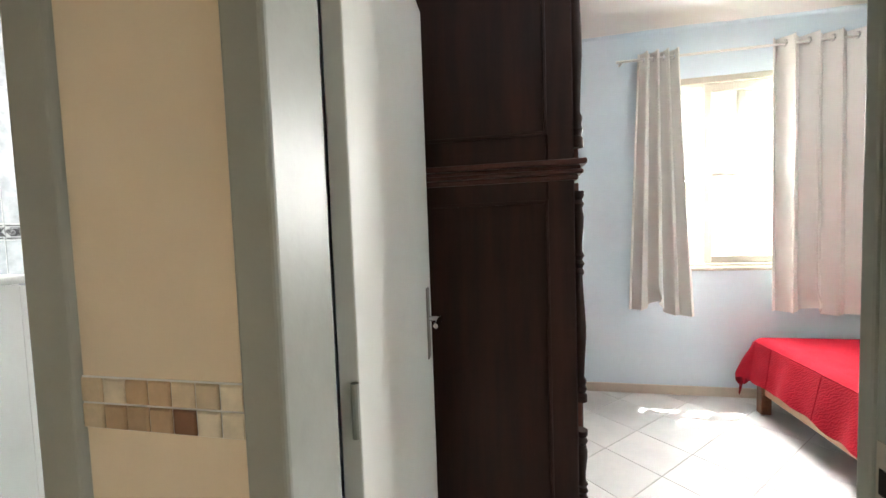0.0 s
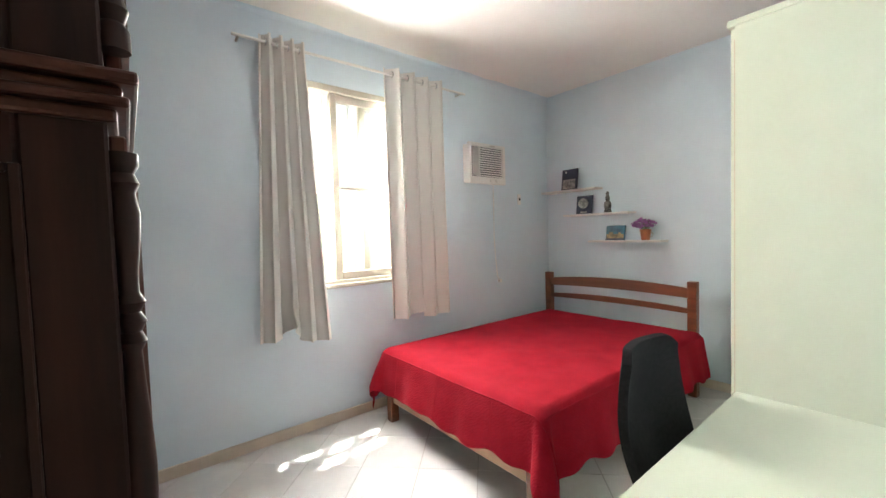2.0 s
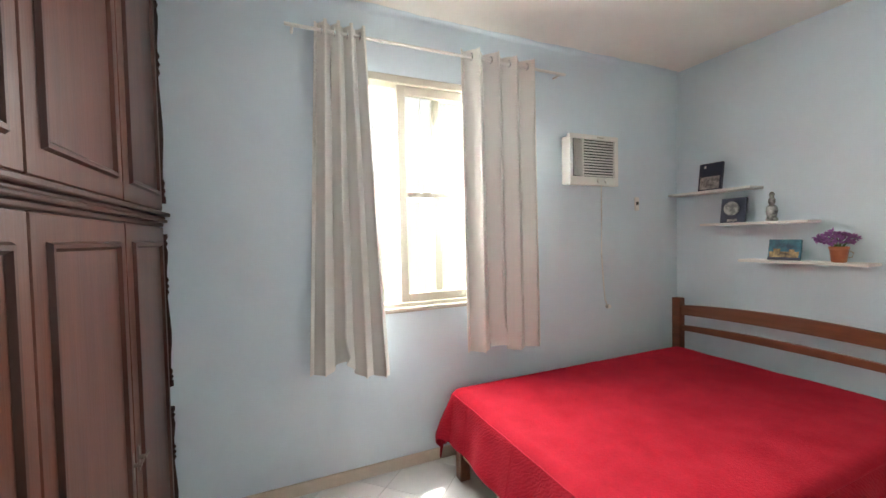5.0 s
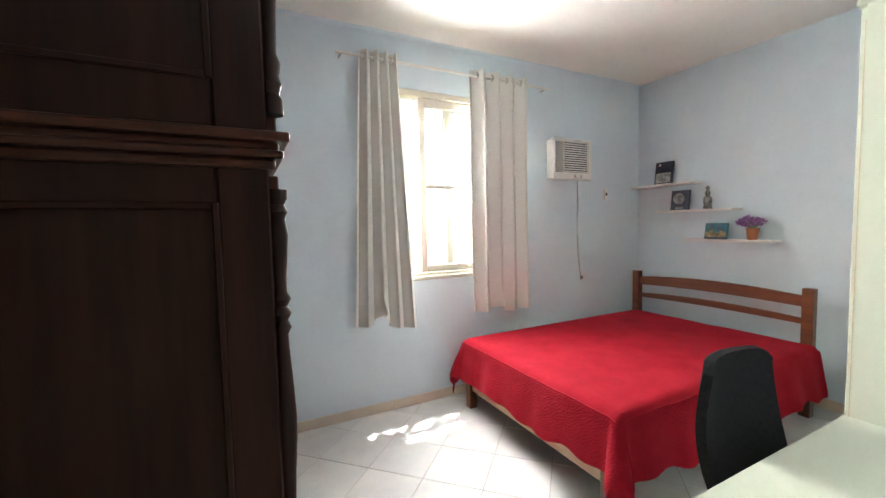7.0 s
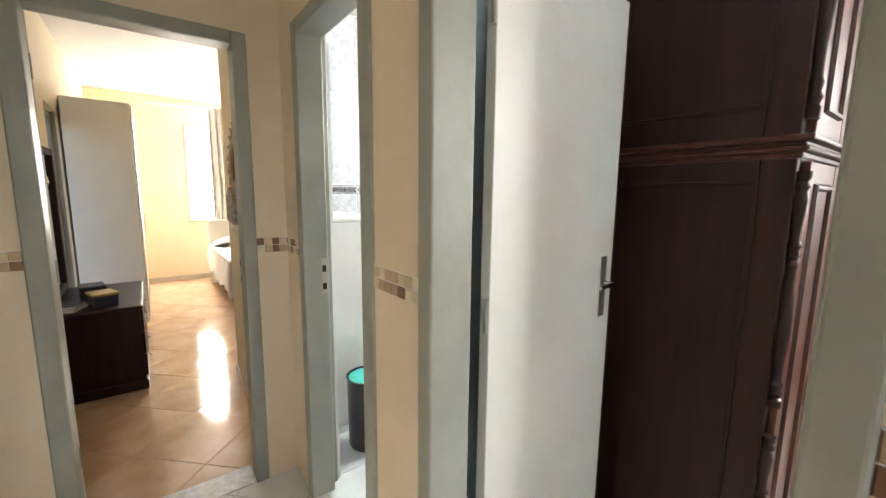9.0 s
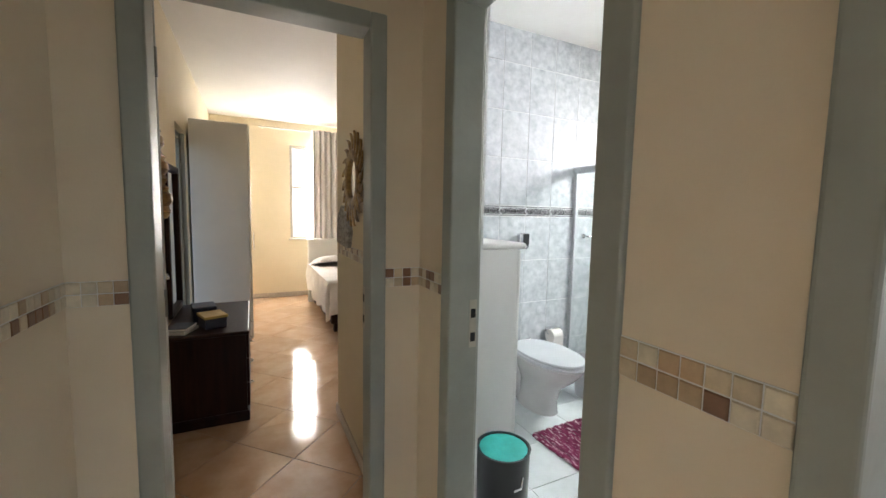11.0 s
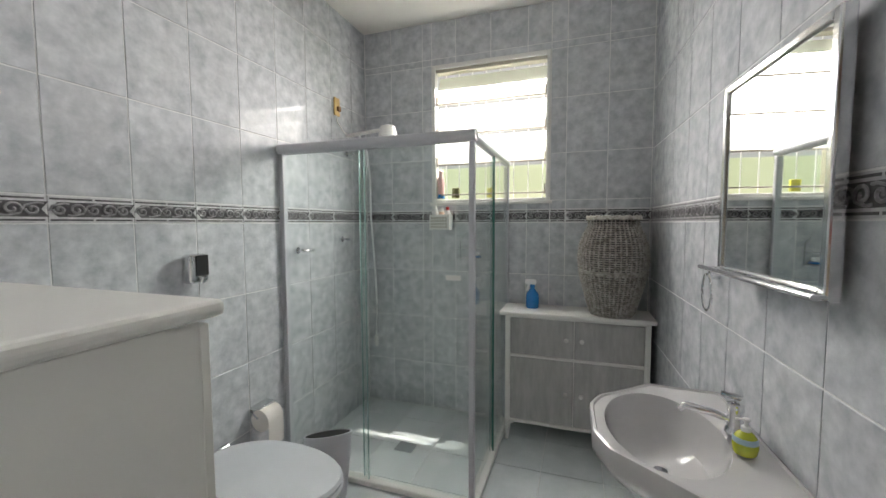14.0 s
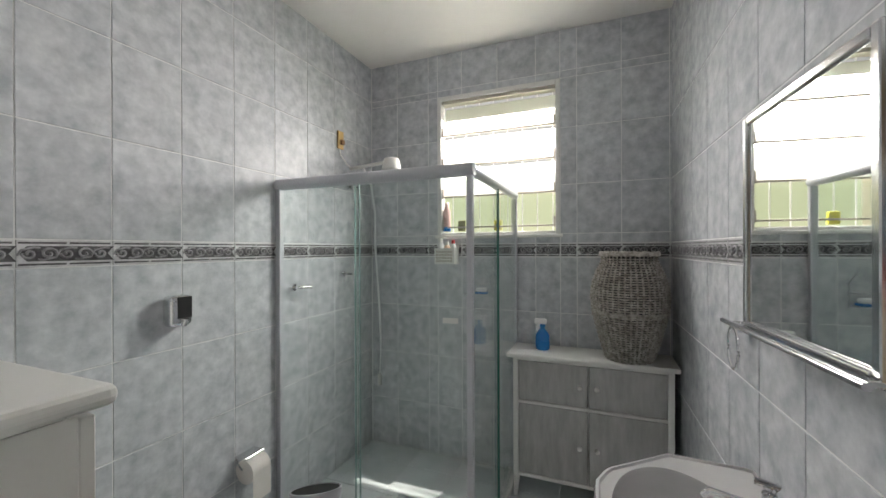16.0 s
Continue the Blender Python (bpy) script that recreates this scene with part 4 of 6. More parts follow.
def toilet():
    e = thing("toilet", "grey glazed ceramic toilet with a closed plastic lid", "toilet", FL, 1.335, 0)

    def ring(cx, lx, ly, z, n=32):
        """An egg-shaped outline that is longer to the front (+x)."""
        out = []
        for k in range(n):
            a = 2 * math.pi * k / n
            c, s = math.cos(a), math.sin(a)
            out.append((cx + lx * c * (1.0 if c > 0 else 0.85), ly * (abs(s) ** 0.9) * (1 if s > 0 else -1), z))
        return out

    bowl = [ring(0.33, 0.20, 0.115, 0.0), ring(0.33, 0.195, 0.11, 0.03), ring(0.34, 0.185, 0.10, 0.10), ring(0.36, 0.20, 0.11, 0.20),
            ring(0.40, 0.27, 0.155, 0.29), ring(0.42, 0.315, 0.182, 0.36), ring(0.42, 0.325, 0.188, 0.39), ring(0.42, 0.315, 0.18, 0.40)]
    part("bowl", bm_loft(bowl), CERAM, e, smooth=True)
    part("back", bm_box((0.02, -0.10, 0.0), (0.24, 0.10, 0.385), 0.035, 3), CERAM, e, smooth=True)
    part("seat", bm_loft([ring(0.42, 0.33, 0.19, 0.402), ring(0.42, 0.335, 0.194, 0.41), ring(0.42, 0.33, 0.19, 0.422)]), PLASTG, e, smooth=True)
    lid = [ring(0.42, 0.325, 0.186, 0.424), ring(0.42, 0.333, 0.193, 0.432), ring(0.42, 0.325, 0.187, 0.444), ring(0.415, 0.26, 0.14, 0.452), ring(0.41, 0.08, 0.05, 0.454)]
    part("lid", bm_loft(lid), PLASTG, e, smooth=True)
    for y in (-0.07, 0.07):
        part("hinge", bm_rod((0.13, y - 0.02, 0.43), (0.13, y + 0.02, 0.43), 0.014, 12), STEEL, e, smooth=True)
    part("flush_pipe", bm_rod((0.0, 0, 0.33), (0.05, 0, 0.33), 0.025, 16), STEEL, e, smooth=True)


toilet()

e = thing("waste_bin", "grey plastic bin with a dark tilted opening beside the shower", "bin", -0.75, 1.80, 0, 0)
part("body", bm_loft([[(r * math.cos(a) * 1.0, r * math.sin(a) * 0.95, z + s * (r * math.cos(a + 0.9))) for a in [2 * math.pi * k / 28 for k in range(28)]]
                      for r, z, s in ((0.085, 0.0, 0), (0.09, 0.01, 0), (0.115, 0.28, 0), (0.122, 0.335, 0.35), (0.115, 0.337, 0.35), (0.10, 0.2, 0.2))], True), PLASTG, e, smooth=True)
# Black cap under the rim puts the shade inside the bin into colour.
part("liner", bm_loft([[(r * math.cos(a), r * math.sin(a) * 0.95, z + s * (r * math.cos(a + 0.9))) for a in [2 * math.pi * k / 24 for k in range(24)]]
                       for r, z, s in ((0.113, 0.333, 0.35), (0.10, 0.30, 0.3), (0.03, 0.285, 0.1))], True), DARK, e, "black cap painted as the shaded bin opening", True)
e = thing("waste_bin", "tall black metal bin with a turquoise bag beside the doorway", "bin", 0.10, 0.40, 0)
part("body", bm_lathe([(0.105, 0), (0.11, 0.01), (0.115, 0.40), (0.12, 0.41), (0.112, 0.41), (0.105, 0.30), (0.02, 0.28)], 28), BLACKP, e, smooth=True)
part("bag", bm_lathe([(0.106, 0.405), (0.09, 0.38), (0.05, 0.34), (0.01, 0.36)], 18), mat("turquoise_bag", (0.03, 0.35, 0.30), (0.05, 0.45, 0.40), 12, 0.4), e, "turquoise bag", True)
part("handle", bm_tube([(0.115, 0.02, 0.33), (0.135, 0.0, 0.30), (0.115, -0.02, 0.28)], 0.005, 8), STEEL, e, smooth=True)


def bath_sideboard():
    e = thing("cabinet", "white laminated cabinet with rounded top edge beside the bathroom door", "cabinet", 0, 0, 0)
    x0, x1, y0, y1, h = -0.963, -0.113, 0.165, 0.623, 1.256
    part("body", bm_box((x0, y0, 0.03), (x1, y1 - 0.02, h), 0.002), WHITEW, e)
    part("top", bm_box((x0 - 0.01, y0, h), (x1 + 0.012, y1 + 0.022, h + 0.03), 0.013, 3), WHITEW, e)
    part("plinth", bm_box((x0 + 0.02, y0 + 0.02, 0), (x1 - 0.02, y1 - 0.05, 0.03)), WHITEW, e)
    for k in range(2):
        a = x0 + 0.004 + k * 0.423
        d = part("door", bm_box((a, y1 - 0.018, 0.05), (a + 0.419, y1, h - 0.008), 0.002), WHITEW, e)
        part("knob", bm_rod((a + (0.38 if k == 0 else 0.04), y1, 0.7), (a + (0.38 if k == 0 else 0.04), y1 + 0.025, 0.7), 0.012, 14), WHITEW, d, smooth=True)


bath_sideboard()
def grey_cabinet():
    e = thing("cabinet", "white framed cabinet with four whitewashed wooden doors on tapered legs", "cabinet", 0, 0, 0)
    x0, x1, y0, y1, zb, zt = 0.012, 0.848, 2.625, 2.885, 0.14, 0.826
    part("body", bm_box((x0 + 0.012, y0 + 0.02, zb), (x1 - 0.012, y1, zt), 0.002), WHITEW, e)
    part("top", bm_box((x0 - 0.035, y0 - 0.03, zt), (x1 + 0.025, y1, zt + 0.026), 0.008, 3), WHITEW, e)
    for x in (x0, x1 - 0.03):
        part("stile", bm_box((x, y0 - 0.004, zb - 0.01), (x + 0.03, y0 + 0.02, zt), 0.004, 2), WHITEW, e)
    for za, zb2 in ((zb - 0.012, zb + 0.008), (0.558, 0.575), (zt - 0.016, zt)):
        part("rail", bm_box((x0 + 0.03, y0 - 0.002, za), (x1 - 0.03, y0 + 0.02, zb2), 0.003), WHITEW, e)
    xm = 0.43
    for za, zb2 in ((zb + 0.01, 0.556), (0.577, zt - 0.018)):
        for a, b, kx in ((x0 + 0.032, xm - 0.003, xm - 0.045), (xm + 0.003, x1 - 0.032, xm + 0.045)):
            d = part("door", bm_box((a, y0 + 0.002, za), (b, y0 + 0.018, zb2), 0.003), WASH, e, "whitewashed wood door")
            part("knob", bm_lathe([(0.006, 0), (0.006, 0.008), (0.013, 0.012), (0.014, 0.02), (0.008, 0.026)], 14), WHITEW, d, "white knob", True).matrix_basis = pose(kx, y0 + 0.002, (za + zb2) / 2, 90)
    for x, s in ((x0 + 0.02, 1), (x1 - 0.02, -1)):
        for y in (y0 + 0.02, y1 - 0.03):
            part("leg", bm_rod((x - 0.012 * s, y, 0), (x, y, zb), 0.012, 12, r2=0.02), WHITEW, e, smooth=True)


grey_cabinet()


def wicker_basket():
    """A bulging basket woven from round rods over upright stakes."""
    e = thing("wicker_basket", "large grey wicker basket standing on the cabinet", "basket", 0.64, 2.705, 0.852)
    prof = [(0.115, 0.0), (0.13, 0.02), (0.16, 0.12), (0.195, 0.25), (0.208, 0.36), (0.20, 0.44), (0.175, 0.51), (0.15, 0.56), (0.145, 0.59), (0.155, 0.605)]

    def rad(z):
        for (ra, za), (rb, zb) in zip(prof, prof[1:]):
            if za <= z <= zb:
                return ra + (rb - ra) * (z - za) / (zb - za)
        return prof[-1][0]

    n = 40
    # Solid black core; the shade seen between the rods is its colour.
    part("lining", bm_lathe([(r - 0.012, z) for r, z in prof], 40), BLACKP, e, "black core painted as the shaded inside", True)
    for k in range(n):
        a = 2 * math.pi * k / n
        pts = [((rad(z) - 0.003) * math.cos(a), (rad(z) - 0.003) * math.sin(a), z) for z in [0.602 * j / 14 for j in range(15)]]
        part("stake", bm_tube(pts, 0.0055, 5), WICK, e, smooth=True)
    rows = 44
    weave = bmesh.new()
    for i in range(rows):
        z = 0.006 + i * 0.0133
        if i in (20, 21):
            continue
        rings = []
        for j in range(n * 2):
            a = math.pi * j / n
            swing = 0.0065 * math.cos(math.pi * (j / 2 + i)) if j % 2 == 0 else 0.0
            r = rad(z) + swing
            rings.append([((r + 0.005 * math.cos(q)) * math.cos(a), (r + 0.005 * math.cos(q)) * math.sin(a), z + 0.0052 * math.sin(q)) for q in (0.8, 2.4, 3.9, 5.5)])
        rings.append(rings[0])
        bm_loft(rings, False, weave)
    part("weave", weave, WICK, e, smooth=True)
    for z in (0.602, 0.612, 0.27, 0.283):
        r = rad(min(z, 0.6)) + 0.004
        pts = [(r * math.cos(2 * math.pi * k / 48), r * math.sin(2 * math.pi * k / 48), z + 0.003 * math.sin(k * 2.1)) for k in range(49)]
        part("rim" if z > 0.5 else "waist_band", bm_tube(pts, 0.009 if z > 0.5 else 0.007, 8), WICK, e, smooth=True)
    part("cover", bm_lathe([(0.15, 0.606), (0.13, 0.615), (0.02, 0.62)], 30), WICK, e, "closed wicker cover", True)
    return e


wicker_basket().scale = (0.94, 0.94, 0.96)

BLUEP = mat("blue_plastic", (0.01, 0.17, 0.50), (0.02, 0.22, 0.58), 5, 0.25, coat=0.3)
e = thing("spray_bottle", "blue spray bottle with a white trigger on the cabinet", "bottle", 0.165, 2.76, 0.852)
part("bottle_body", bm_lathe([(0.036, 0), (0.041, 0.006), (0.043, 0.05), (0.04, 0.055), (0.043, 0.06), (0.041, 0.085), (0.034, 0.10), (0.02, 0.118), (0.014, 0.125), (0.014, 0.14)], 24), BLUEP, e, smooth=True)
part("collar", bm_lathe([(0.017, 0.138), (0.017, 0.152), (0.01, 0.156)], 18), BLUEP, e, smooth=True)
part("spray_head", bm_box((-0.048, -0.014, 0.152), (0.024, 0.014, 0.186), 0.009, 2), SNOW, e, "white spray head", True)
part("trigger", bm_tube([(-0.016, 0, 0.158), (-0.028, 0, 0.14), (-0.034, 0, 0.110)], 0.008, 8), SNOW, e, "white trigger", True)


def sink():
    e = thing("pedestal_sink", "grey glazed ceramic pedestal sink with clipped corners", "sink", bath_face(1.40) - 0.002, 1.40, 0, SKEW)

    def outline(s, z, back=0.0):
        base = [(-0.002, -0.31), (-0.24, -0.325), (-0.335, -0.25), (-0.44, -0.17), (-0.475, -0.09), (-0.475, 0.09), (-0.44, 0.17), (-0.335, 0.25), (-0.24, 0.325), (-0.002, 0.31)]
        cx, cy = -0.2, 0
        return [(min(-0.001, cx + (x - cx) * s), cy + (y - cy) * s, z) for x, y in base]

    top = 0.825

    def dense(poly, n=64):
        """The same outline with n evenly spread points."""
        seg = [math.dist(poly[k][:2], poly[(k + 1) % len(poly)][:2]) for k in range(len(poly))]
        total, out = sum(seg), []
        for i in range(n):
            d, k = total * i / n, 0
            while d > seg[k]:
                d -= seg[k]
                k += 1
            f = d / seg[k]
            p, q = poly[k], poly[(k + 1) % len(poly)]
            out.append((p[0] + (q[0] - p[0]) * f, p[1] + (q[1] - p[1]) * f, p[2]))
        return out

    rim = dense(outline(0.99, top))

    def bowl(rx, ry, z, cx=-0.265):
        out = []
        for x, y, _ in rim:
            a = math.atan2(y / 0.325, (x + 0.235) / 0.24)
            out.append((cx + rx * math.cos(a), ry * math.sin(a), z))
        return out

    rings = [dense(outline(0.40, top - 0.20)), dense(outline(0.62, top - 0.16)), dense(outline(0.86, top - 0.10)), dense(outline(0.955, top - 0.07)), dense(outline(0.99, top - 0.055)), dense(outline(1.0, top - 0.04)),
             dense(outline(1.0, top - 0.012)), dense(outline(0.985, top)), dense(outline(0.955, top + 0.002)), dense(outline(0.94, top - 0.004)), bowl(0.165, 0.235, top - 0.006), bowl(0.16, 0.228, top - 0.016),
             bowl(0.15, 0.21, top - 0.06), bowl(0.12, 0.16, top - 0.11), bowl(0.06, 0.08, top - 0.135), bowl(0.015, 0.015, top - 0.138)]
    part("basin", bm_loft(rings), CERAM, e, smooth=True)
    ped = [[(-0.21 + rx * math.cos(a), ry * math.sin(a), z) for a in [2 * math.pi * k / 28 for k in range(28)]]
           for rx, ry, z in ((0.12, 0.12, 0.0), (0.12, 0.12, 0.02), (0.095, 0.09, 0.06), (0.085, 0.08, 0.3), (0.10, 0.095, 0.55), (0.13, 0.12, 0.64))]
    part("pedestal", bm_loft(ped), CERAM, e, smooth=True)
    part("drain", bm_lathe([(0.022, 0), (0.02, 0.004), (0.006, 0.002)], 20, (-0.265, 0, top - 0.137)), STEEL, e, smooth=True)
    tap = part("tap", bm_lathe([(0.027, 0), (0.025, 0.008), (0.02, 0.015), (0.02, 0.055), (0.022, 0.06), (0.022, 0.08), (0.01, 0.085)], 20, (-0.065, 0.02, top)), STEEL, e, "chrome tap", True)
    part("spout", bm_tube([(-0.07, 0.02, top + 0.03), (-0.12, 0.03, top + 0.045), (-0.19, 0.045, top + 0.05), (-0.205, 0.048, top + 0.035)], 0.011, 12), STEEL, tap, smooth=True)
    part("lever", bm_tube([(-0.065, 0.02, top + 0.085), (-0.05, 0.02, top + 0.098), (-0.10, 0.03, top + 0.102)], 0.008, 10), STEEL, tap, smooth=True)
    return e


sink().scale = (0.92, 1, 1)
e = thing("soap_bottle", "yellow-green liquid soap bottle with white pump on the sink", "bottle", 0.85, 1.31, 0.823)
SOAP = mat("yellow_green_soap", (0.42, 0.46, 0.03), (0.55, 0.58, 0.06), 8, 0.1, coat=0.6)
part("bottle_body", bm_lathe([(0.036, 0), (0.042, 0.008), (0.046, 0.035), (0.043, 0.065), (0.03, 0.085), (0.016, 0.095)], 24), SOAP, e, smooth=True)
part("label_band", bm_lathe([(0.0445, 0.05), (0.044, 0.065), (0.040, 0.072)], 24, cap=False), mat("pale_blue_label", (0.35, 0.50, 0.55), (0.50, 0.60, 0.62), 12, 0.4), e, "pale blue label", True)
part("pump", bm_lathe([(0.017, 0.094), (0.017, 0.112), (0.007, 0.115), (0.007, 0.135), (0.013, 0.136), (0.013, 0.146)], 16), PLASTW, e, "white pump", True)
part("pump_spout", bm_rod((0, 0, 0.141), (-0.035, 0.01, 0.137), 0.005, 8), PLASTW, e, smooth=True)
e.scale = (0.62, 0.62, 0.62)

e = thing("wall_mirror", "wall mirror in a bright metal frame above the sink", "mirror", 0.8935, 1.335, 1.53, 4.2)
part("backing", bm_box((-0.016, -0.245, -0.30), (0.004, 0.245, 0.30), 0.003), ALU, e)
part("hanger", bm_rod((0.0, 0.2, 0.2), (0.034, 0.2, 0.2), 0.006, 8), ALU, e)
part("mirror_glass", bm_box((-0.019, -0.23, -0.285), (-0.0165, 0.23, 0.285)), MIRROR, e, "silvered glass")
for lo, hi in (((-0.026, -0.255, -0.31), (0.002, -0.23, 0.31)), ((-0.026, 0.23, -0.31), (0.002, 0.255, 0.31)), ((-0.026, -0.23, 0.285), (0.002, 0.23, 0.31)), ((-0.026, -0.23, -0.31), (0.002, 0.23, -0.285))):
    part("mirror_frame", bm_box(lo, hi, 0.005, 2), STEEL, e)
bar = part("towel_bar", bm_rod((-0.05, -0.27, -0.30), (-0.05, 0.32, -0.30), 0.008, 12), STEEL, e, smooth=True)
for y in (-0.25, 0.27):
    part("bracket", bm_rod((-0.05, y, -0.30), (-0.02, y, -0.30), 0.006, 8), STEEL, bar, smooth=True)
e.scale = (1, 0.96, 0.89)
e = thing("towel_ring", "chrome towel ring beside the mirror", "towel ring", bath_face(1.765), 1.765, 1.19, SKEW)
part("mount", bm_rod((0, 0, 0.03), (-0.03, 0, 0.03), 0.014, 16), STEEL, e, smooth=True)
part("ring", bm_tube([(-0.035, 0.045 * math.sin(2 * math.pi * k / 28), -0.03 + 0.065 * math.cos(2 * math.pi * k / 28)) for k in range(29)], 0.005, 8), STEEL, e, smooth=True)

e = thing("wall_lamp", "metal wall lamp with a swivel spotlight above the mirror", "lamp", bath_face(1.18), 1.18, 1.95, SKEW)
part("mount", bm_box((-0.03, -0.05, -0.03), (0, 0.05, 0.05), 0.008, 2), STEEL, e, smooth=True)
part("arm", bm_rod((-0.095, 0.0, 0.04), (-0.02, 0, 0.03), 0.010, 12), STEEL, e, smooth=True)
a, w = Vector((-0.09, 0.0, 0.045)), Vector((-0.062, 0.018, -0.036))
sp = part("spot", bm_rod(a, a + w, 0.024, 20, r2=0.034), STEEL, e, smooth=True)
bl = bm_lathe([(0.004, 0.028), (0.02, 0.022), (0.027, 0.008), (0.029, -0.01), (0.022, -0.03)], 18)
part("bulb", bl, PLASTW, sp, "unlit frosted bulb", True).matrix_basis = Matrix.Translation(a + w * 1.05) @ w.to_track_quat("Z", "Y").to_matrix().to_4x4()

# things at the shower window
e = thing("soap_basket", "white perforated plastic basket hanging under the window", "basket", -0.50, BATH_B - 0.0065, 1.36)
bk = bmesh.new()
for lo, hi in (((-0.075, -0.085, 0), (0.075, -0.081, 0.11)), ((-0.075, -0.004, 0), (0.075, 0, 0.13)), ((-0.075, -0.081, 0), (-0.071, -0.004, 0.11)), ((0.071, -0.081, 0), (0.075, -0.004, 0.11)), ((-0.071, -0.081, 0), (0.071, -0.004, 0.004))):
    bm_box(lo, hi, bm=bk)
part("shell", bk, PLASTW, e)
for i in range(4):
    for j in range(6):
        part("hole", bm_box((-0.062 + j * 0.021, -0.0865, 0.015 + i * 0.021), (-0.048 + j * 0.021, -0.0855, 0.028 + i * 0.021)), ALU, e)
for nm, lb, x, c, h, r in (("bottle", "white shampoo bottle in the shower basket", -0.545, (0.62, 0.62, 0.62), 0.17, 0.022), ("bottle", "peach shampoo bottle in the shower basket", -0.495, (0.70, 0.48, 0.36), 0.15, 0.022),
                           ("bottle", "white bottle with a red cap in the shower basket", -0.45, (0.74, 0.72, 0.70), 0.16, 0.02)):
    b = thing(nm, lb, "bottle", x, BATH_B - 0.05, 1.3645, group="bottles in the shower basket")
    m2 = mat("bottle_plastic", c, tuple(v * 0.95 for v in c), 5, 0.35)
    part("bottle_body", bm_lathe([(r, 0), (r, h * 0.75), (r * 0.6, h * 0.85)], 16), m2, b, smooth=True)
    part("cap", bm_lathe([(r * 0.62, h * 0.85), (r * 0.62, h), (r * 0.4, h * 1.01)], 14), mat("cap_red", (0.55, 0.02, 0.02), None, 5, 0.4) if "red" in lb else PLASTW, b, smooth=True)
b = thing("bottle", "tall pink bottle with a blue base on the window sill", "bottle", -0.53, BATH_B + 0.035, 1.59)
part("bottle_body", bm_lathe([(0.028, 0), (0.028, 0.14), (0.016, 0.17), (0.016, 0.2), (0.004, 0.21)], 16), mat("pink_plastic", (0.62, 0.40, 0.36), None, 5, 0.4), b, smooth=True)
part("base_band", bm_lathe([(0.0285, 0.0), (0.0285, 0.03), (0.027, 0.031)], 16), BLUEP, b, smooth=True)
solo("sponge", bm_box((-0.44, BATH_B + 0.02, 1.59), (-0.385, BATH_B + 0.045, 1.665), 0.006, 2), mat("olive_sponge", (0.20, 0.20, 0.08), (0.28, 0.27, 0.11), 40, 0.9, 0.5, 200), "olive green sponge on the window sill", "sponge", True)
solo("sponge", bm_box((-0.18, BATH_B + 0.02, 1.59), (-0.125, BATH_B + 0.045, 1.66), 0.006, 2), mat("yellow_sponge", (0.65, 0.60, 0.05), (0.75, 0.68, 0.08), 40, 0.9, 0.5, 200), "yellow sponge on the window sill", "sponge", True)

e = thing("wire_caddy", "thin wire soap caddy hanging on the tiles under the window", "caddy", -0.28, BATH_B - 0.006, 1.14)
for z in (0.02, 0.09):
    part("ring", bm_tube([(-0.09, 0, z), (-0.09, -0.08, z), (0.09, -0.08, z), (0.09, 0, z), (-0.09, 0, z)], 0.003, 6), STEEL, e, smooth=True)
for x in (-0.06, -0.03, 0.0, 0.03, 0.06):
    part("bar", bm_rod((x, 0, 0.02), (x, -0.08, 0.02), 0.002, 6), STEEL, e)
for x in (-0.085, 0.085):
    part("upright", bm_tube([(x, -0.003, 0.0), (x, -0.003, 0.14), (x * 0.5, -0.003, 0.20)], 0.003, 6), STEEL, e, smooth=True)
b = thing("soap_box", "white soap dish with a blue base in the wire caddy", "soap dish", -0.25, BATH_B - 0.046, 1.1635)
part("dish", bm_box((-0.04, -0.028, 0), (0.04, 0.028, 0.014), 0.005, 2), BLUEP, b, "blue base")
part("soap", bm_box((-0.034, -0.022, 0.0145), (0.034, 0.022, 0.04), 0.009, 3), SNOW, b, "white soap bar", True)

# woven rag rug: rows of lumpy strips
rug = thing("bath_rug", "magenta and white woven rag rug on the bathroom floor", "rug", -0.255, 1.44, 0.001, 3)
rug.scale = (0.92, 0.87, 1)
for k in range(44):
    y = -0.46 + k * 0.0212
    rr = random.Random(k)
    wob = [(-0.25 + 0.025 * j + rr.uniform(-0.004, 0.004), y + 0.003 * math.sin(j * 1.7 + k), 0.010 + 0.003 * math.sin(j * 2.3 + k * 1.9)) for j in range(21)]
    wob = [(x + (0.012 * rr.random() if j in (0, 20) else 0), yy, z) for j, (x, yy, z) in enumerate(wob)]
    part("strip", bm_tube(wob, 0.0115, 6), RUGM, rug, smooth=True)

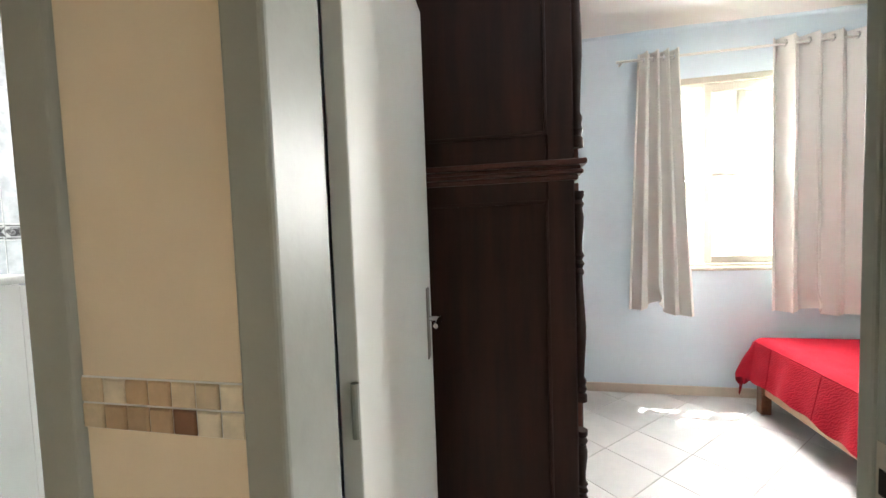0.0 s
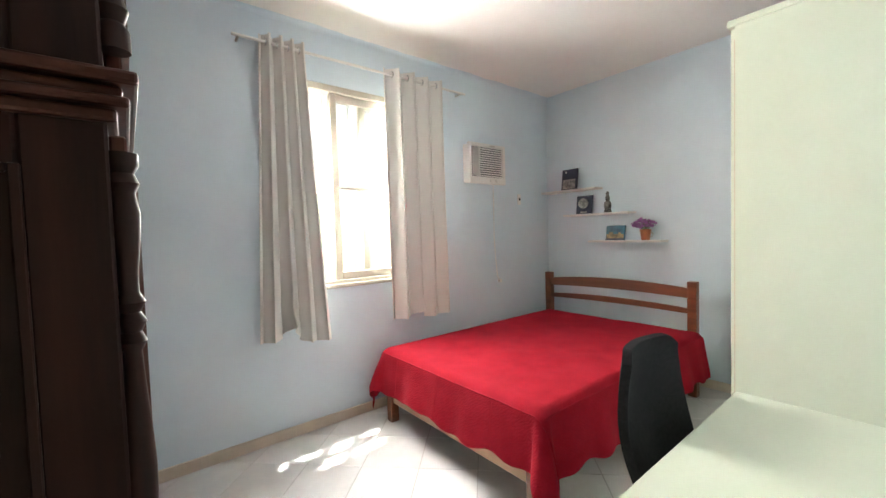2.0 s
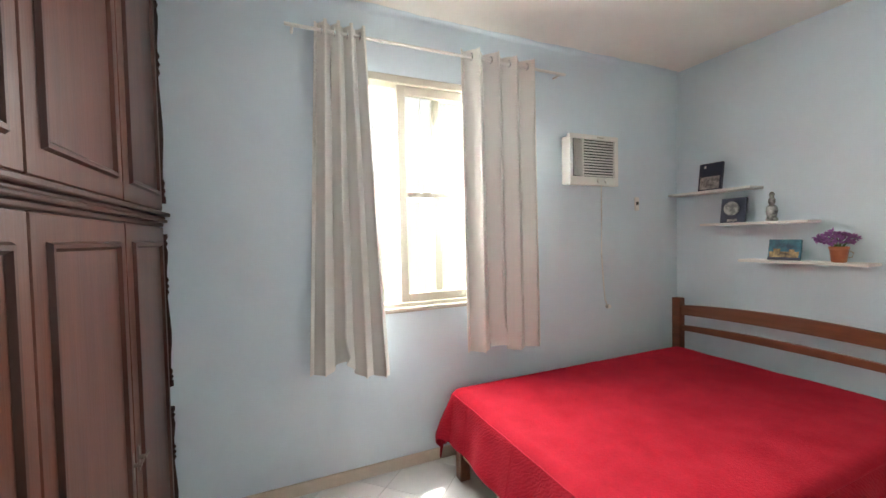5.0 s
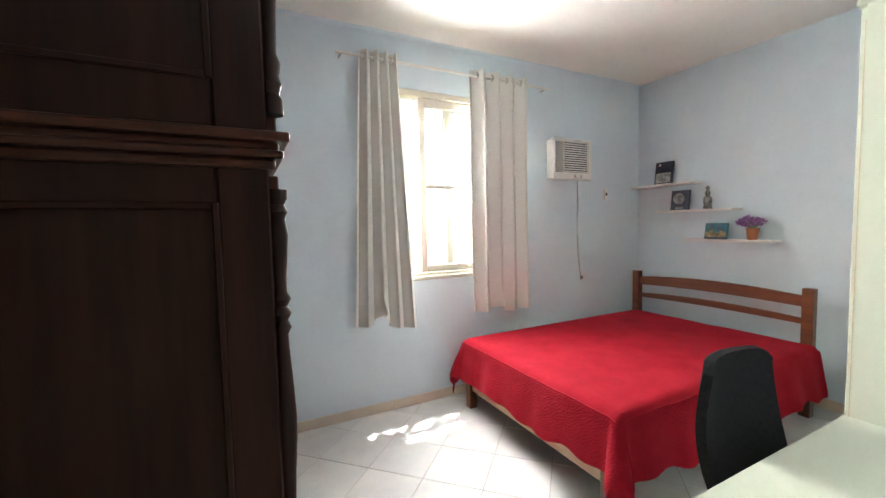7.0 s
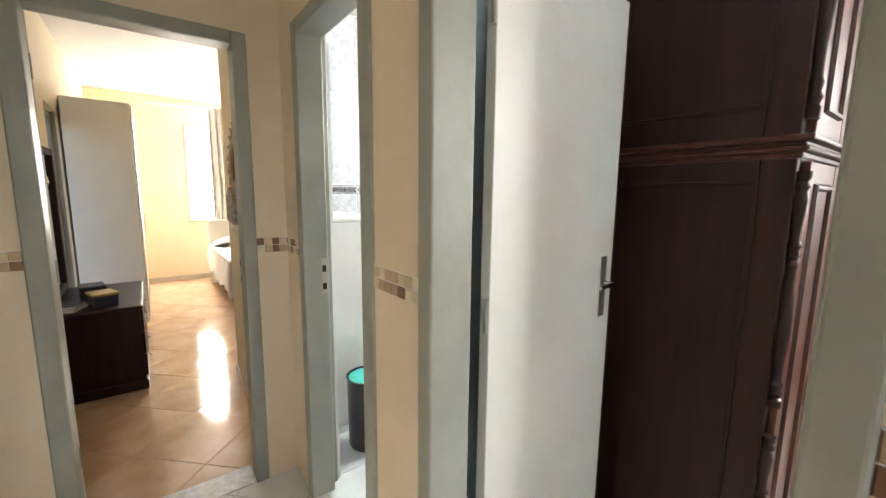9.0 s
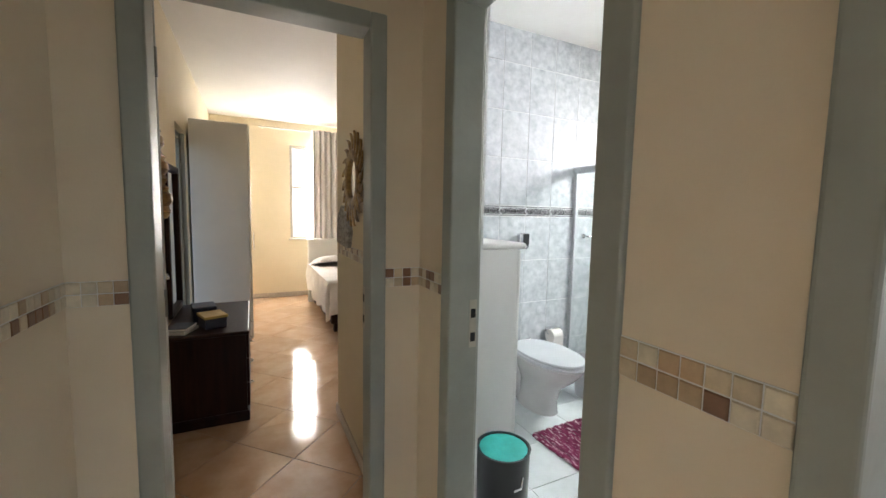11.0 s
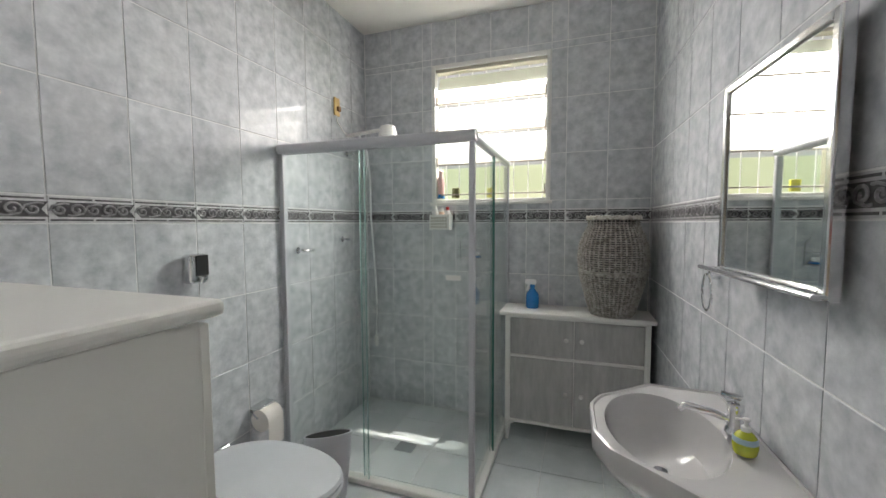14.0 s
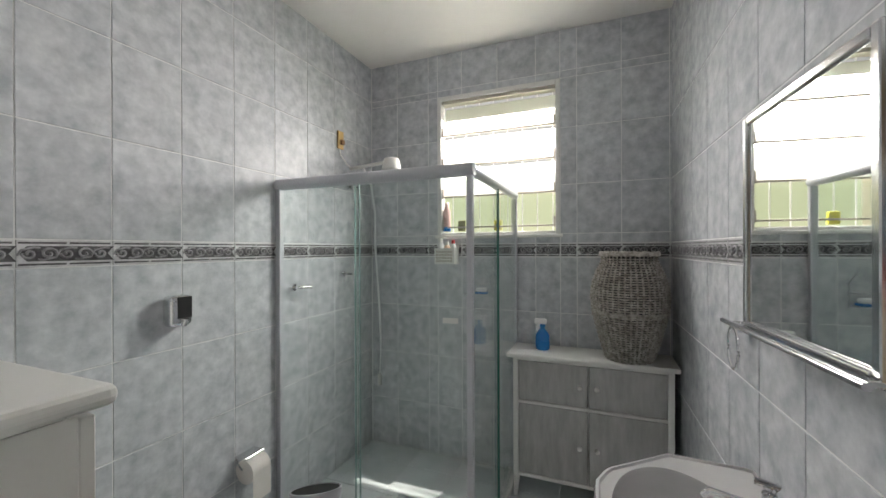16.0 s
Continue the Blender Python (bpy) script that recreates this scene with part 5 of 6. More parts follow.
# ---- far bedroom ----
def dresser():
    e = thing("dresser", "low dark mahogany chest with brass keys against the wall", "dresser", 0, 0, 0)
    x0, x1, y0, y1, h = -2.35, -1.41, -1.105, -0.625, 0.60
    part("body", bm_box((x0, y0, 0.07), (x1, y1, h), 0.004), MAHOG, e)
    part("top", bm_box((x0 - 0.02, y0, h), (x1 + 0.02, y1 + 0.02, h + 0.025), 0.008, 2), MAHOG, e)
    part("plinth", bm_box((x0 - 0.012, y0, 0), (x1 + 0.012, y1 + 0.014, 0.07), 0.01, 2), MAHOG, e)
    for i in range(3):
        d = part("drawer", bm_box((x0 + 0.03, y1, 0.09 + i * 0.168), (x1 - 0.03, y1 + 0.016, 0.25 + i * 0.168), 0.004, 2), MAHOG, e)
        for x in (x0 + 0.25, x1 - 0.25):
            part("pull", bm_tube([(x - 0.03, y1 + 0.016, 0.17 + i * 0.168), (x, y1 + 0.04, 0.165 + i * 0.168), (x + 0.03, y1 + 0.016, 0.17 + i * 0.168)], 0.004, 8), ALU, d, smooth=True)


dresser()
GOLDB = mat("gilt_card", (0.45, 0.32, 0.09), (0.55, 0.42, 0.14), 20, 0.5)
NAVY = mat("navy_card", (0.02, 0.025, 0.05), (0.04, 0.045, 0.08), 10, 0.5)
for x, y, z, w, d, h, m, turn, lb in ((-1.60, -0.83, 0.625, 0.17, 0.13, 0.07, NAVY, 20, "navy blue keepsake box on the chest"), (-1.60, -0.83, 0.695, 0.185, 0.145, 0.018, GOLDB, 20, "gilt lid box lying on the navy box"),
                                     (-1.80, -0.90, 0.625, 0.18, 0.14, 0.11, NAVY, 10, "dark keepsake box on the chest"), (-1.52, -1.00, 0.625, 0.13, 0.17, 0.022, WHITEW, 70, "thin book lying on the chest"), (-1.52, -1.0, 0.647, 0.12, 0.16, 0.02, NAVY, 76, "dark book lying on another book")):
    b = thing("box" if "box" in lb else "book", lb, "box" if "box" in lb else "book", x, y, z, turn)
    part("cover", bm_box((-w / 2, -d / 2, 0), (w / 2, d / 2, h), 0.004, 2), m, b)
    if h > 0.05:
        part("lid", bm_box((-w / 2 - 0.003, -d / 2 - 0.003, h * 0.75), (w / 2 + 0.003, d / 2 + 0.003, h - 0.0005), 0.004), m, b)
    elif "book" in lb:
        part("page_block", bm_box((-w / 2 + 0.004, -d / 2 - 0.001, 0.004), (w / 2 + 0.001, d / 2 + 0.001, h - 0.004)), SHEET, b)
e = thing("wall_mirror", "tall mirror in a dark wooden frame above the chest", "mirror", -2.06, -1.118, 1.19)
part("mirror_glass", bm_box((-0.2, 0.004, -0.5), (0.2, 0.008, 0.5)), MIRROR, e, "silvered glass")
for lo, hi in (((-0.25, 0, -0.55), (-0.2, 0.03, 0.55)), ((0.2, 0, -0.55), (0.25, 0.03, 0.55)), ((-0.2, 0, 0.5), (0.2, 0.03, 0.55)), ((-0.2, 0, -0.55), (0.2, 0.03, -0.5))):
    part("mirror_frame", bm_box(lo, hi, 0.008, 2), MAHOG, e)

GOLD = mat("gilded_carved_wood", (0.16, 0.08, 0.025), (0.42, 0.26, 0.08), 25, 0.4, 0.4, 60)
for x, z, s in ((-1.36, 1.97, 0.10), (-1.47, 1.80, 0.11), (-1.60, 1.66, 0.11), (-1.65, 1.46, 0.12)):
    prof = [(0.02, -1.0), (0.5, -0.85), (0.75, -0.5), (0.62, -0.2), (0.85, 0.1), (0.8, 0.45), (0.55, 0.6), (0.7, 0.8), (0.35, 1.0), (0.02, 1.08)]
    bm = bm_loft([[(s * r * math.cos(a), max(0.0, s * 0.8 * r * math.sin(a)) + 0.002, s * h) for a in [2 * math.pi * k / 20 for k in range(20)]] for r, h in prof])
    solo("carved_ornament", bm, GOLD, "dark and gilded carved wooden ornament hanging on the wall", "ornament", True, pose(x, -1.119, z), "carved ornaments on the wall")


def sun_mirror():
    e = thing("sun_mirror", "round mirror in a sunburst frame of carved wood", "mirror", -0.74, -0.052, 1.60)
    part("mirror_glass", bm_rod((0, -0.012, 0), (0, -0.006, 0), 0.115, 40), MIRROR, e, "silvered glass", True)
    rings = []
    for k in range(41):
        a = 2 * math.pi * k / 40
        rings.append([((0.135 + 0.03 * math.cos(q)) * math.cos(a), -0.016 + 0.015 * math.sin(q), (0.135 + 0.03 * math.cos(q)) * math.sin(a)) for q in [2 * math.pi * j / 10 for j in range(10)]])
    part("mirror_frame", bm_loft(rings, False), GOLD, e, smooth=True)
    for k in range(20):
        a = 2 * math.pi * k / 20
        c, s = math.cos(a), math.sin(a)
        b = a + 0.18
        pts = [(0.155 * c, 0.155 * s, 0.024), (0.20 * c, 0.20 * s, 0.022), (0.235 * math.cos(a + 0.08), 0.235 * math.sin(a + 0.08), 0.014), (0.262 * math.cos(b), 0.262 * math.sin(b), 0.003)]
        rings = [[(x + w * math.cos(q) * -s, -0.016 + 0.008 * math.sin(q), z + w * math.cos(q) * c) for q in [2 * math.pi * j / 6 for j in range(6)]] for x, z, w in pts]
        part("ray", bm_loft(rings), GOLD, e, smooth=True)


sun_mirror()
solo("carved_board", bm_loft([[(x * s, -0.001 - t, z) for x, z in ((-0.16, -0.10), (0.15, -0.12), (0.19, -0.02), (0.12, 0.08), (0.0, 0.13), (-0.13, 0.06))] for s, t in ((1, 0), (1, 0.02), (0.92, 0.028))]), WICK,
     "weathered wooden board hanging below the sun mirror", "ornament", False, pose(-1.0, -0.05, 1.33))


def white_wardrobe():
    e = thing("wardrobe", "tall white laminated wardrobe with its plain side facing the door", "wardrobe", 0, 0, 0)
    x0, x1, y0, y1, h = -4.6, -3.03, -1.10, -0.60, 2.28
    part("body", bm_box((x0, y0, 0.05), (x1, y1, h), 0.003), CREAMW, e)
    part("plinth", bm_box((x0 + 0.02, y0, 0), (x1 - 0.02, y1 - 0.03, 0.05)), CREAMW, e)
    for k in range(3):
        a = x0 + 0.003 + k * 0.499
        d = part("door", bm_box((a, y1 + 0.002, 0.06), (a + 0.494, y1 + 0.02, h - 0.004), 0.002), CREAMW, e)
        part("handle", bm_rod((a + 0.44, y1 + 0.04, 1.0), (a + 0.44, y1 + 0.04, 1.14), 0.006, 8), STEEL, d)


CREAMW = mat("cream_white_laminate", (0.74, 0.71, 0.64), (0.78, 0.75, 0.68), 3, 0.4)
white_wardrobe()

e = tagged(new("window_far_room"), "aluminium framed window of the far bedroom", "window", kind="structure")
for lo, hi in (((-5.62, 0.0, 0.97), (-5.5, 0.04, 2.49)), ((-5.62, 0.99, 0.97), (-5.5, 1.03, 2.49)), ((-5.62, 0.04, 2.45), (-5.5, 0.99, 2.49)), ((-5.62, 0.04, 0.97), (-5.5, 0.99, 1.0)), ((-5.58, 0.24, 1.0), (-5.54, 0.28, 2.45)), ((-5.58, 0.04, 1.80), (-5.54, 0.24, 1.84))):
    part("window_frame", bm_box(lo, hi, 0.004), ALU, e)
part("window_sill", bm_box((-5.499, -0.03, 0.945), (-5.46, 1.06, 0.97), 0.004), ALU, e)
part("pane", bm_box((-5.563, 0.04, 1.0), (-5.558, 0.99, 2.45)), CLEAR, e).visible_shadow = False
e = thing("curtain", "white curtain drawn to the side of the far bedroom window", "curtain")
part("cloth", bm_sheet(lambda u, v: (-5.40 + 0.035 * math.sin(2 * math.pi * 9 * u), 0.33 + 0.8 * u + 0.008 * math.cos(40 * u), 0.75 + 2.0 * v), 120, 12, 0.003), SHEET, e, smooth=True)
e = thing("curtain_rod", "thin curtain rod in the far bedroom", "curtain rod")
part("rod", bm_rod((-5.40, -0.45, 2.72), (-5.40, 1.4, 2.72), 0.01, 12), PLASTW, e, smooth=True)
part("bracket", bm_rod((-5.40, -0.4, 2.72), (-5.5, -0.4, 2.72), 0.008, 8), PLASTW, e)

e = thing("bed", "bed on dark legs, mostly covered by a white spread", "bed", 0, 0, 0)
part("base", bm_box((-4.9, 0.24, 0.10), (-3.16, 2.0, 0.38), 0.02, 2), MAHOG, e)
for x in (-4.85, -3.26):
    for y in (0.28, 1.9):
        part("leg", bm_box((x, y, 0), (x + 0.06, y + 0.06, 0.1)), MAHOG, e)
part("headboard", bm_box((-4.98, 0.2, 0.0), (-4.93, 2.0, 1.0), 0.02, 2), CREAMW, e, "white headboard")


def far_spread(u, v):
    x, y = -4.92 + 2.16 * u, -0.20 + 2.4 * v
    cx, cy = min(x, -3.15), max(y, 0.22)
    ex, ey = x - cx, y - cy
    d = math.hypot(ex, ey)
    if d < 1e-6:
        return (x, y, 0.63 + 0.012 * noise.noise((x * 3, y * 3, 5)))
    w = 0.03 + 0.035 * math.sin(14 * (x + y)) * min(1, d / 0.2)
    return (cx + ex / d * w, cy + ey / d * w, max(0.16, 0.63 - d * (0.95 + 0.1 * math.sin(6 * x))))


solo("bedspread", bm_sheet(far_spread, 60, 70, 0.008), SHEET, "white fringed bedspread with a soft flower print", "bedspread", True)
for x, y, r in ((-4.6, 0.55, 12), (-4.55, 1.0, -8)):
    bm = bm_sheet(lambda u, v: ((u - 0.5) * 0.45, (v - 0.5) * 0.6, 0.09 * (max(0, 1 - (2 * u - 1) ** 4) * max(0, 1 - (2 * v - 1) ** 4)) ** 0.5), 18, 18, 0.02)
    solo("pillow", bm, SHEET, "white pillow lying on the far bed", "pillow", True, pose(x, y, 0.65, 0, -12, r), "pillows on the far bed")

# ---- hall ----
# Unseen window added as a reason for the hall fill light.
e = tagged(new("added_hall_window"), "unseen window added at the end of the hall for the fill light", "window", kind="structure")
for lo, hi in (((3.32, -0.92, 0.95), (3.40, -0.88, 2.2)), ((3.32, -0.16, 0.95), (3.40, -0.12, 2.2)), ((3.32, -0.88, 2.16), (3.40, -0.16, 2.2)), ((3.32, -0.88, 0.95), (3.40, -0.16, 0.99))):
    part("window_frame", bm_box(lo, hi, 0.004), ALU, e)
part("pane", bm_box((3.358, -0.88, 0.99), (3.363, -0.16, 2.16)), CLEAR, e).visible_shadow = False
e = thing("picture", "framed colourful picture on the hall wall", "picture", 0.70, -1.029, 1.555)
part("picture_frame", bm_box((-0.24, 0, -0.31), (0.24, 0.018, 0.31), 0.004, 2), WHITEW, e)
part("print", bm_box((-0.215, 0.0185, -0.285), (0.215, 0.0205, 0.285)), mat("dark_print", (0.04, 0.05, 0.07), (0.16, 0.20, 0.26), 6, 0.3, coat=0.5), e)
for lo, hi, c in (((-0.215, -0.285), (0.0, -0.15), (0.45, 0.05, 0.05)), ((-0.12, -0.05), (0.1, 0.12), (0.05, 0.30, 0.40)), ((-0.215, 0.14), (0.215, 0.285), (0.30, 0.42, 0.48))):
    part("colour_patch", bm_box((lo[0], 0.0207, lo[1]), (hi[0], 0.0215, hi[1])), mat("print_patch", c, tuple(v * 0.7 for v in c), 9, 0.3), e)


# ---- things on the bedroom shelves ----
def standing_card(x, y, z, w, h, d, m, lean, turn, label, name, inner):
    e = thing(name, label, "box" if "box" in label else "picture", x, y, z + 0.0005, turn, "things on the shelves")
    b = part("board", bm_box((0, -w / 2, 0), (d, w / 2, h), 0.003), m, e)
    for (ya, za, yb, zb, mm) in inner:
        part("print", bm_box((-0.001, ya, za), (0.0005, yb, zb)), mm, b)
    b.matrix_basis = pose(0, 0, 0, 0, lean, 0)
    return e


GREYP = mat("grey_photo", (0.12, 0.12, 0.12), (0.45, 0.43, 0.40), 30, 0.4)
TEALP = mat("teal_photo", (0.01, 0.06, 0.10), (0.03, 0.19, 0.26), 14, 0.4)
SANDP = mat("sand_photo", (0.05, 0.035, 0.02), (0.42, 0.30, 0.12), 30, 0.4)
standing_card(5.40, 2.63, 1.78, 0.18, 0.225, 0.025, NAVY, 8, 0, "dark book with a pale cover photograph standing on the shelf", "book", [(-0.075, 0.015, 0.075, 0.115, GREYP), (0.035, 0.185, 0.05, 0.205, PLASTW)])
standing_card(5.40, 2.46, 1.52, 0.175, 0.19, 0.02, NAVY, 8, 0, "dark picture of a round clock face on the shelf", "picture", [(-0.035, 0.01, 0.035, 0.028, GREYP)])
bm = bm_rod((5.392, 2.46, 1.628), (5.405, 2.46, 1.628), 0.052, 24)
clock = part("clock_ring", bm, GREYP, bpy.data.objects["picture.001"], "grey clock ring", True)
clock.matrix_parent_inverse = bpy.data.objects["picture.001"].matrix_basis.inverted()
standing_card(5.40, 2.135, 1.25, 0.185, 0.145, 0.02, TEALP, 10, 0, "small landscape print with pale buildings under a teal sky", "picture", [(-0.085, 0.02, 0.085, 0.06, SANDP), (-0.06, 0.06, -0.03, 0.075, SANDP), (0.02, 0.06, 0.06, 0.08, SANDP), (-0.0925, 0.0, 0.0925, 0.02, NAVY)])
prof = [(0.035, 0), (0.036, 0.012), (0.028, 0.03), (0.034, 0.07), (0.03, 0.10), (0.014, 0.115), (0.02, 0.13), (0.02, 0.15), (0.012, 0.165), (0.016, 0.19), (0.004, 0.205)]
solo("figurine", bm_lathe(prof, 16), mat("pewter_and_dark_glaze", (0.03, 0.028, 0.03), (0.55, 0.53, 0.50), 22, 0.25, 0.3, 40, metal=0.4), "small dark and silvery figurine on the shelf", "figurine", True, pose(5.40, 2.20, 1.5205))
e = thing("flower_pot", "copper pot of purple artificial flowers on the shelf", "plant", 5.40, 1.845, 1.2505)
part("pot", bm_lathe([(0.032, 0), (0.036, 0.004), (0.044, 0.08), (0.048, 0.084), (0.048, 0.098), (0.042, 0.098), (0.04, 0.06)], 22), mat("copper", (0.42, 0.14, 0.07), (0.52, 0.20, 0.10), 10, 0.35, metal=0.5), e, smooth=True)
part("handle", bm_tube([(0, -0.046, 0.075), (0, -0.066, 0.06), (0, -0.06, 0.035), (0, -0.042, 0.03)], 0.004, 8), ALU, e, smooth=True)
rnd = random.Random(11)
VIOLET = mat("violet_petals", (0.22, 0.06, 0.26), (0.42, 0.20, 0.46), 60, 0.8, vary=0.25)
STEM = mat("dull_green_stem", (0.06, 0.10, 0.03), (0.10, 0.15, 0.05), 20, 0.7)
for k in range(26):
    a, el, d = rnd.uniform(0, 6.28), rnd.uniform(0.25, 1.5), rnd.uniform(0.07, 0.125)
    tip = Vector((0.85 * d * math.cos(el) * math.cos(a), 1.15 * d * math.cos(el) * math.sin(a), 0.10 + 0.75 * d * math.sin(el)))
    st = part("stem", bm_tube([(0, 0, 0.06), tip * 0.5 + Vector((0, 0, 0.05)), tip], 0.0018, 5), STEM, e)
    bm = bmesh.new()
    for j in range(9):
        n = Vector((rnd.gauss(0, 1), rnd.gauss(0, 1), rnd.gauss(0.3, 1))).normalized()
        t1 = n.orthogonal().normalized()
        t2 = n.cross(t1)
        c, w = tip + n * 0.012, rnd.uniform(0.008, 0.015)
        vs = [bm.verts.new(p) for p in (tip, c + t1 * w, c + n * w * 1.4, c - t1 * w, c + t2 * w * 0.6)]
        bm.faces.new((vs[0], vs[1], vs[4]))
        bm.faces.new((vs[1], vs[2], vs[4]))
        bm.faces.new((vs[2], vs[3], vs[4]))
        bm.faces.new((vs[3], vs[0], vs[4]))
    part("blossom", bm, VIOLET, st)


# uneven plaster fillet where the bedroom wall meets the ceiling
def fillet(u, v):
    x = BED_L + (BED_R - BED_L) * u
    n1 = noise.noise((x * 3, 0.3, 1.0)) + 0.5 * noise.noise((x * 9, 0.7, 4.0))
    r = 0.030 + 0.022 * n1
    a = v * math.pi / 2
    return (x, BED_B - 0.001 - r * (1 - math.cos(a)), CEIL - r * (1 - math.sin(a)) - 0.001)


setting("trim", bm_sheet(fillet, 160, 6, 0.002), BLUE, "uneven plaster fillet under the bedroom ceiling", "trim", True)


# ---- skirtings ----
def skirting(lo, hi):
    setting("baseboard", bm_box(lo, hi, 0.003), BASEB, "beige tile skirting along the wall", "baseboard")


skirting((BED_L, BED_B - 0.012, 0.0), (BED_R, BED_B - 0.0005, 0.075))
skirting((BED_R - 0.012, T, 0.0), (BED_R - 0.0005, BED_B - 0.012, 0.075))
skirting((2.02, T + 0.0005, 0.0), (BED_R - 0.012, T + 0.012, 0.075))
skirting((BED_L + 0.0005, T, 0.0), (BED_L + 0.012, BED_B - 0.012, 0.075))
skirting((-1.27, -0.062, 0.0), (-0.075, -0.0505, 0.075))
skirting((-1.282, -0.062, 0.0), (-1.2705, 4.2, 0.075))
skirting((-5.4995, -1.12, 0.0), (-5.488, 4.2, 0.075))
skirting((-2.0, -1.1195, 0.0), (-0.075, -1.108, 0.075))


# ---- pieces: wall tiles, borders, mosaics, floor tiles ----
CACHE = {}


def tile_mesh(name, poly, thick, inset, material):
    """A flat piece with the outline poly (x, y) and softened edges, standing up along z."""
    key = (name, material.name, tuple((round(x, 3), round(y, 3)) for x, y in poly))
    if key not in CACHE:
        cx, cy = sum(p[0] for p in poly) / len(poly), sum(p[1] for p in poly) / len(poly)
        size = max(max(abs(p[0] - cx), abs(p[1] - cy)) for p in poly)
        k = max(0.5, 1 - inset / size)
        verts = [(x, y, 0) for x, y in poly] + [(x, y, thick * 0.6) for x, y in poly] + [(cx + (x - cx) * k, cy + (y - cy) * k, thick) for x, y in poly]
        n = len(poly)
        faces = [tuple(range(2 * n, 3 * n))]
        for r in (0, 1):
            faces += [(r * n + j, r * n + (j + 1) % n, r * n + n + (j + 1) % n, r * n + n + j) for j in range(n)]
        me = bpy.data.meshes.new(name)
        me.from_pydata(verts, [], faces)
        me.materials.append(material)
        CACHE[key] = me
    return CACHE[key]


def piece(name, me, parent, m):
    ob = new(name, me)
    ob.parent = parent
    ob.matrix_basis = m
    return ob


def wall_matrix(axis, pos, sign, u, z):
    """Local x along the wall, local y up, local z out of it."""
    if axis == "x":
        return Matrix(((0, 0, sign, pos), (1, 0, 0, u), (0, 1, 0, z), (0, 0, 0, 1)))
    return Matrix(((1, 0, 0, u), (0, 0, sign, pos), (0, 1, 0, z), (0, 0, 0, 1)))


ROWS = (0.0, 0.345, 0.70, 1.055, 1.41, 1.50, 1.87, 2.23, 2.59, CEIL)


def border_panel(w):
    """The dark field of one border tile, pointed at one end and notched at the other, with a dash above and below."""
    bm = bmesh.new()
    full = w > 0.2
    tip, out = (0.020, 0.014) if full else (0.0, 0.0)
    a, b = (0.004, w - 0.008) if full else (0.002, w - 0.002)
    poly = [(a, 0.0425), (a + tip, 0.0185), (b + out, 0.0185), (b - 0.004 * full, 0.0425), (b + out, 0.0665), (a + tip, 0.0665)]
    lo = [bm.verts.new((x, y, 0.003)) for x, y in poly]
    hi = [bm.verts.new((x, y, 0.0052)) for x, y in poly]
    bm.faces.new(hi)
    for k in range(6):
        bm.faces.new((lo[k], lo[(k + 1) % 6], hi[(k + 1) % 6], hi[k]))
    for z in (0.0085, 0.0765):
        for c in ((0.004, w / 2 - 0.004), (w / 2 + 0.004, w - 0.004)):
            bm_box((c[0], z - 0.003, 0.003), (c[1], z + 0.003, 0.0048), bm=bm)
    return bm


def border_relief(w):
    """Rolling scrolls of one border tile of width w."""
    bm = bmesh.new()
    n = max(1, round(w / 0.055))
    for k in range(n):
        cx, s = (k + 0.6) * w / (n + 0.3), 1 if k % 2 else -1
        r0 = 0.021 if k % 2 else 0.017
        pts = [(cx + s * r0 * (1 - 0.062 * j) * math.cos(0.55 * j) * 1.05, 0.0425 + s * r0 * (1 - 0.062 * j) * math.sin(0.55 * j), 0.0055) for j in range(14)]
        bm_tube(pts, 0.0042, 5, bm)
        bm_tube([(cx - s * 0.026, 0.0425 - s * 0.018, 0.0045), (cx - s * 0.012, 0.0425 - s * 0.020, 0.0065), (cx + s * 0.018, 0.0425 - s * 0.012, 0.005), (cx + s * 0.026, 0.0425 + s * 0.006, 0.0045)], 0.0036, 5, bm)
    return bm


RELIEF = {}


def tiled(parent, axis, pos, sign, u0, u1, off, holes):
    step, g = 0.254, 0.0026
    us = [u0] + [off + step * k for k in range(-20, 21) if u0 + 0.01 < off + step * k < u1 - 0.01] + [u1]
    for ua, ub in zip(us, us[1:]):
        for za, zb in zip(ROWS, ROWS[1:]):
            cu = sorted({ua, ub, *(v for h in holes for v in h[:2] if ua < v < ub)})
            cz = sorted({za, zb, *(v for h in holes for v in h[2:] if za < v < zb)})
            for a, b in zip(cu, cu[1:]):
                for c, d in zip(cz, cz[1:]):
                    if any(h[0] <= a and b <= h[1] and h[2] <= c and d <= h[3] for h in holes) or b - a < 0.006 or d - c < 0.006:
                        continue
                    w, h2 = round(b - a - 2 * g, 3), round(d - c - 2 * g, 3)
                    m = wall_matrix(axis, pos, sign, a + g, c + g)
                    poly = [(0, 0), (w, 0), (w, h2), (0, h2)]
                    if abs(za - 1.41) < 1e-6:
                        t = piece("border_tile", tile_mesh("border_tile", poly, 0.004, 0.001, BANDL), parent, m)
                        key = round(w, 2)
                        if key not in RELIEF:
                            RELIEF[key] = (mesh_of("relief", border_relief(w), BANDG, True), mesh_of("dark_field", border_panel(w), BANDD))
                        piece("relief", RELIEF[key][0], t, Matrix.Identity(4))
                        piece("dark_field", RELIEF[key][1], t, Matrix.Identity(4))
                    else:
                        piece("wall_tile", tile_mesh("wall_tile", poly, 0.0022, 0.001, BATHT), parent, m)


tiled(wall_bath_left, "x", BATH_L, 1, T, BATH_B, 0.922, [])
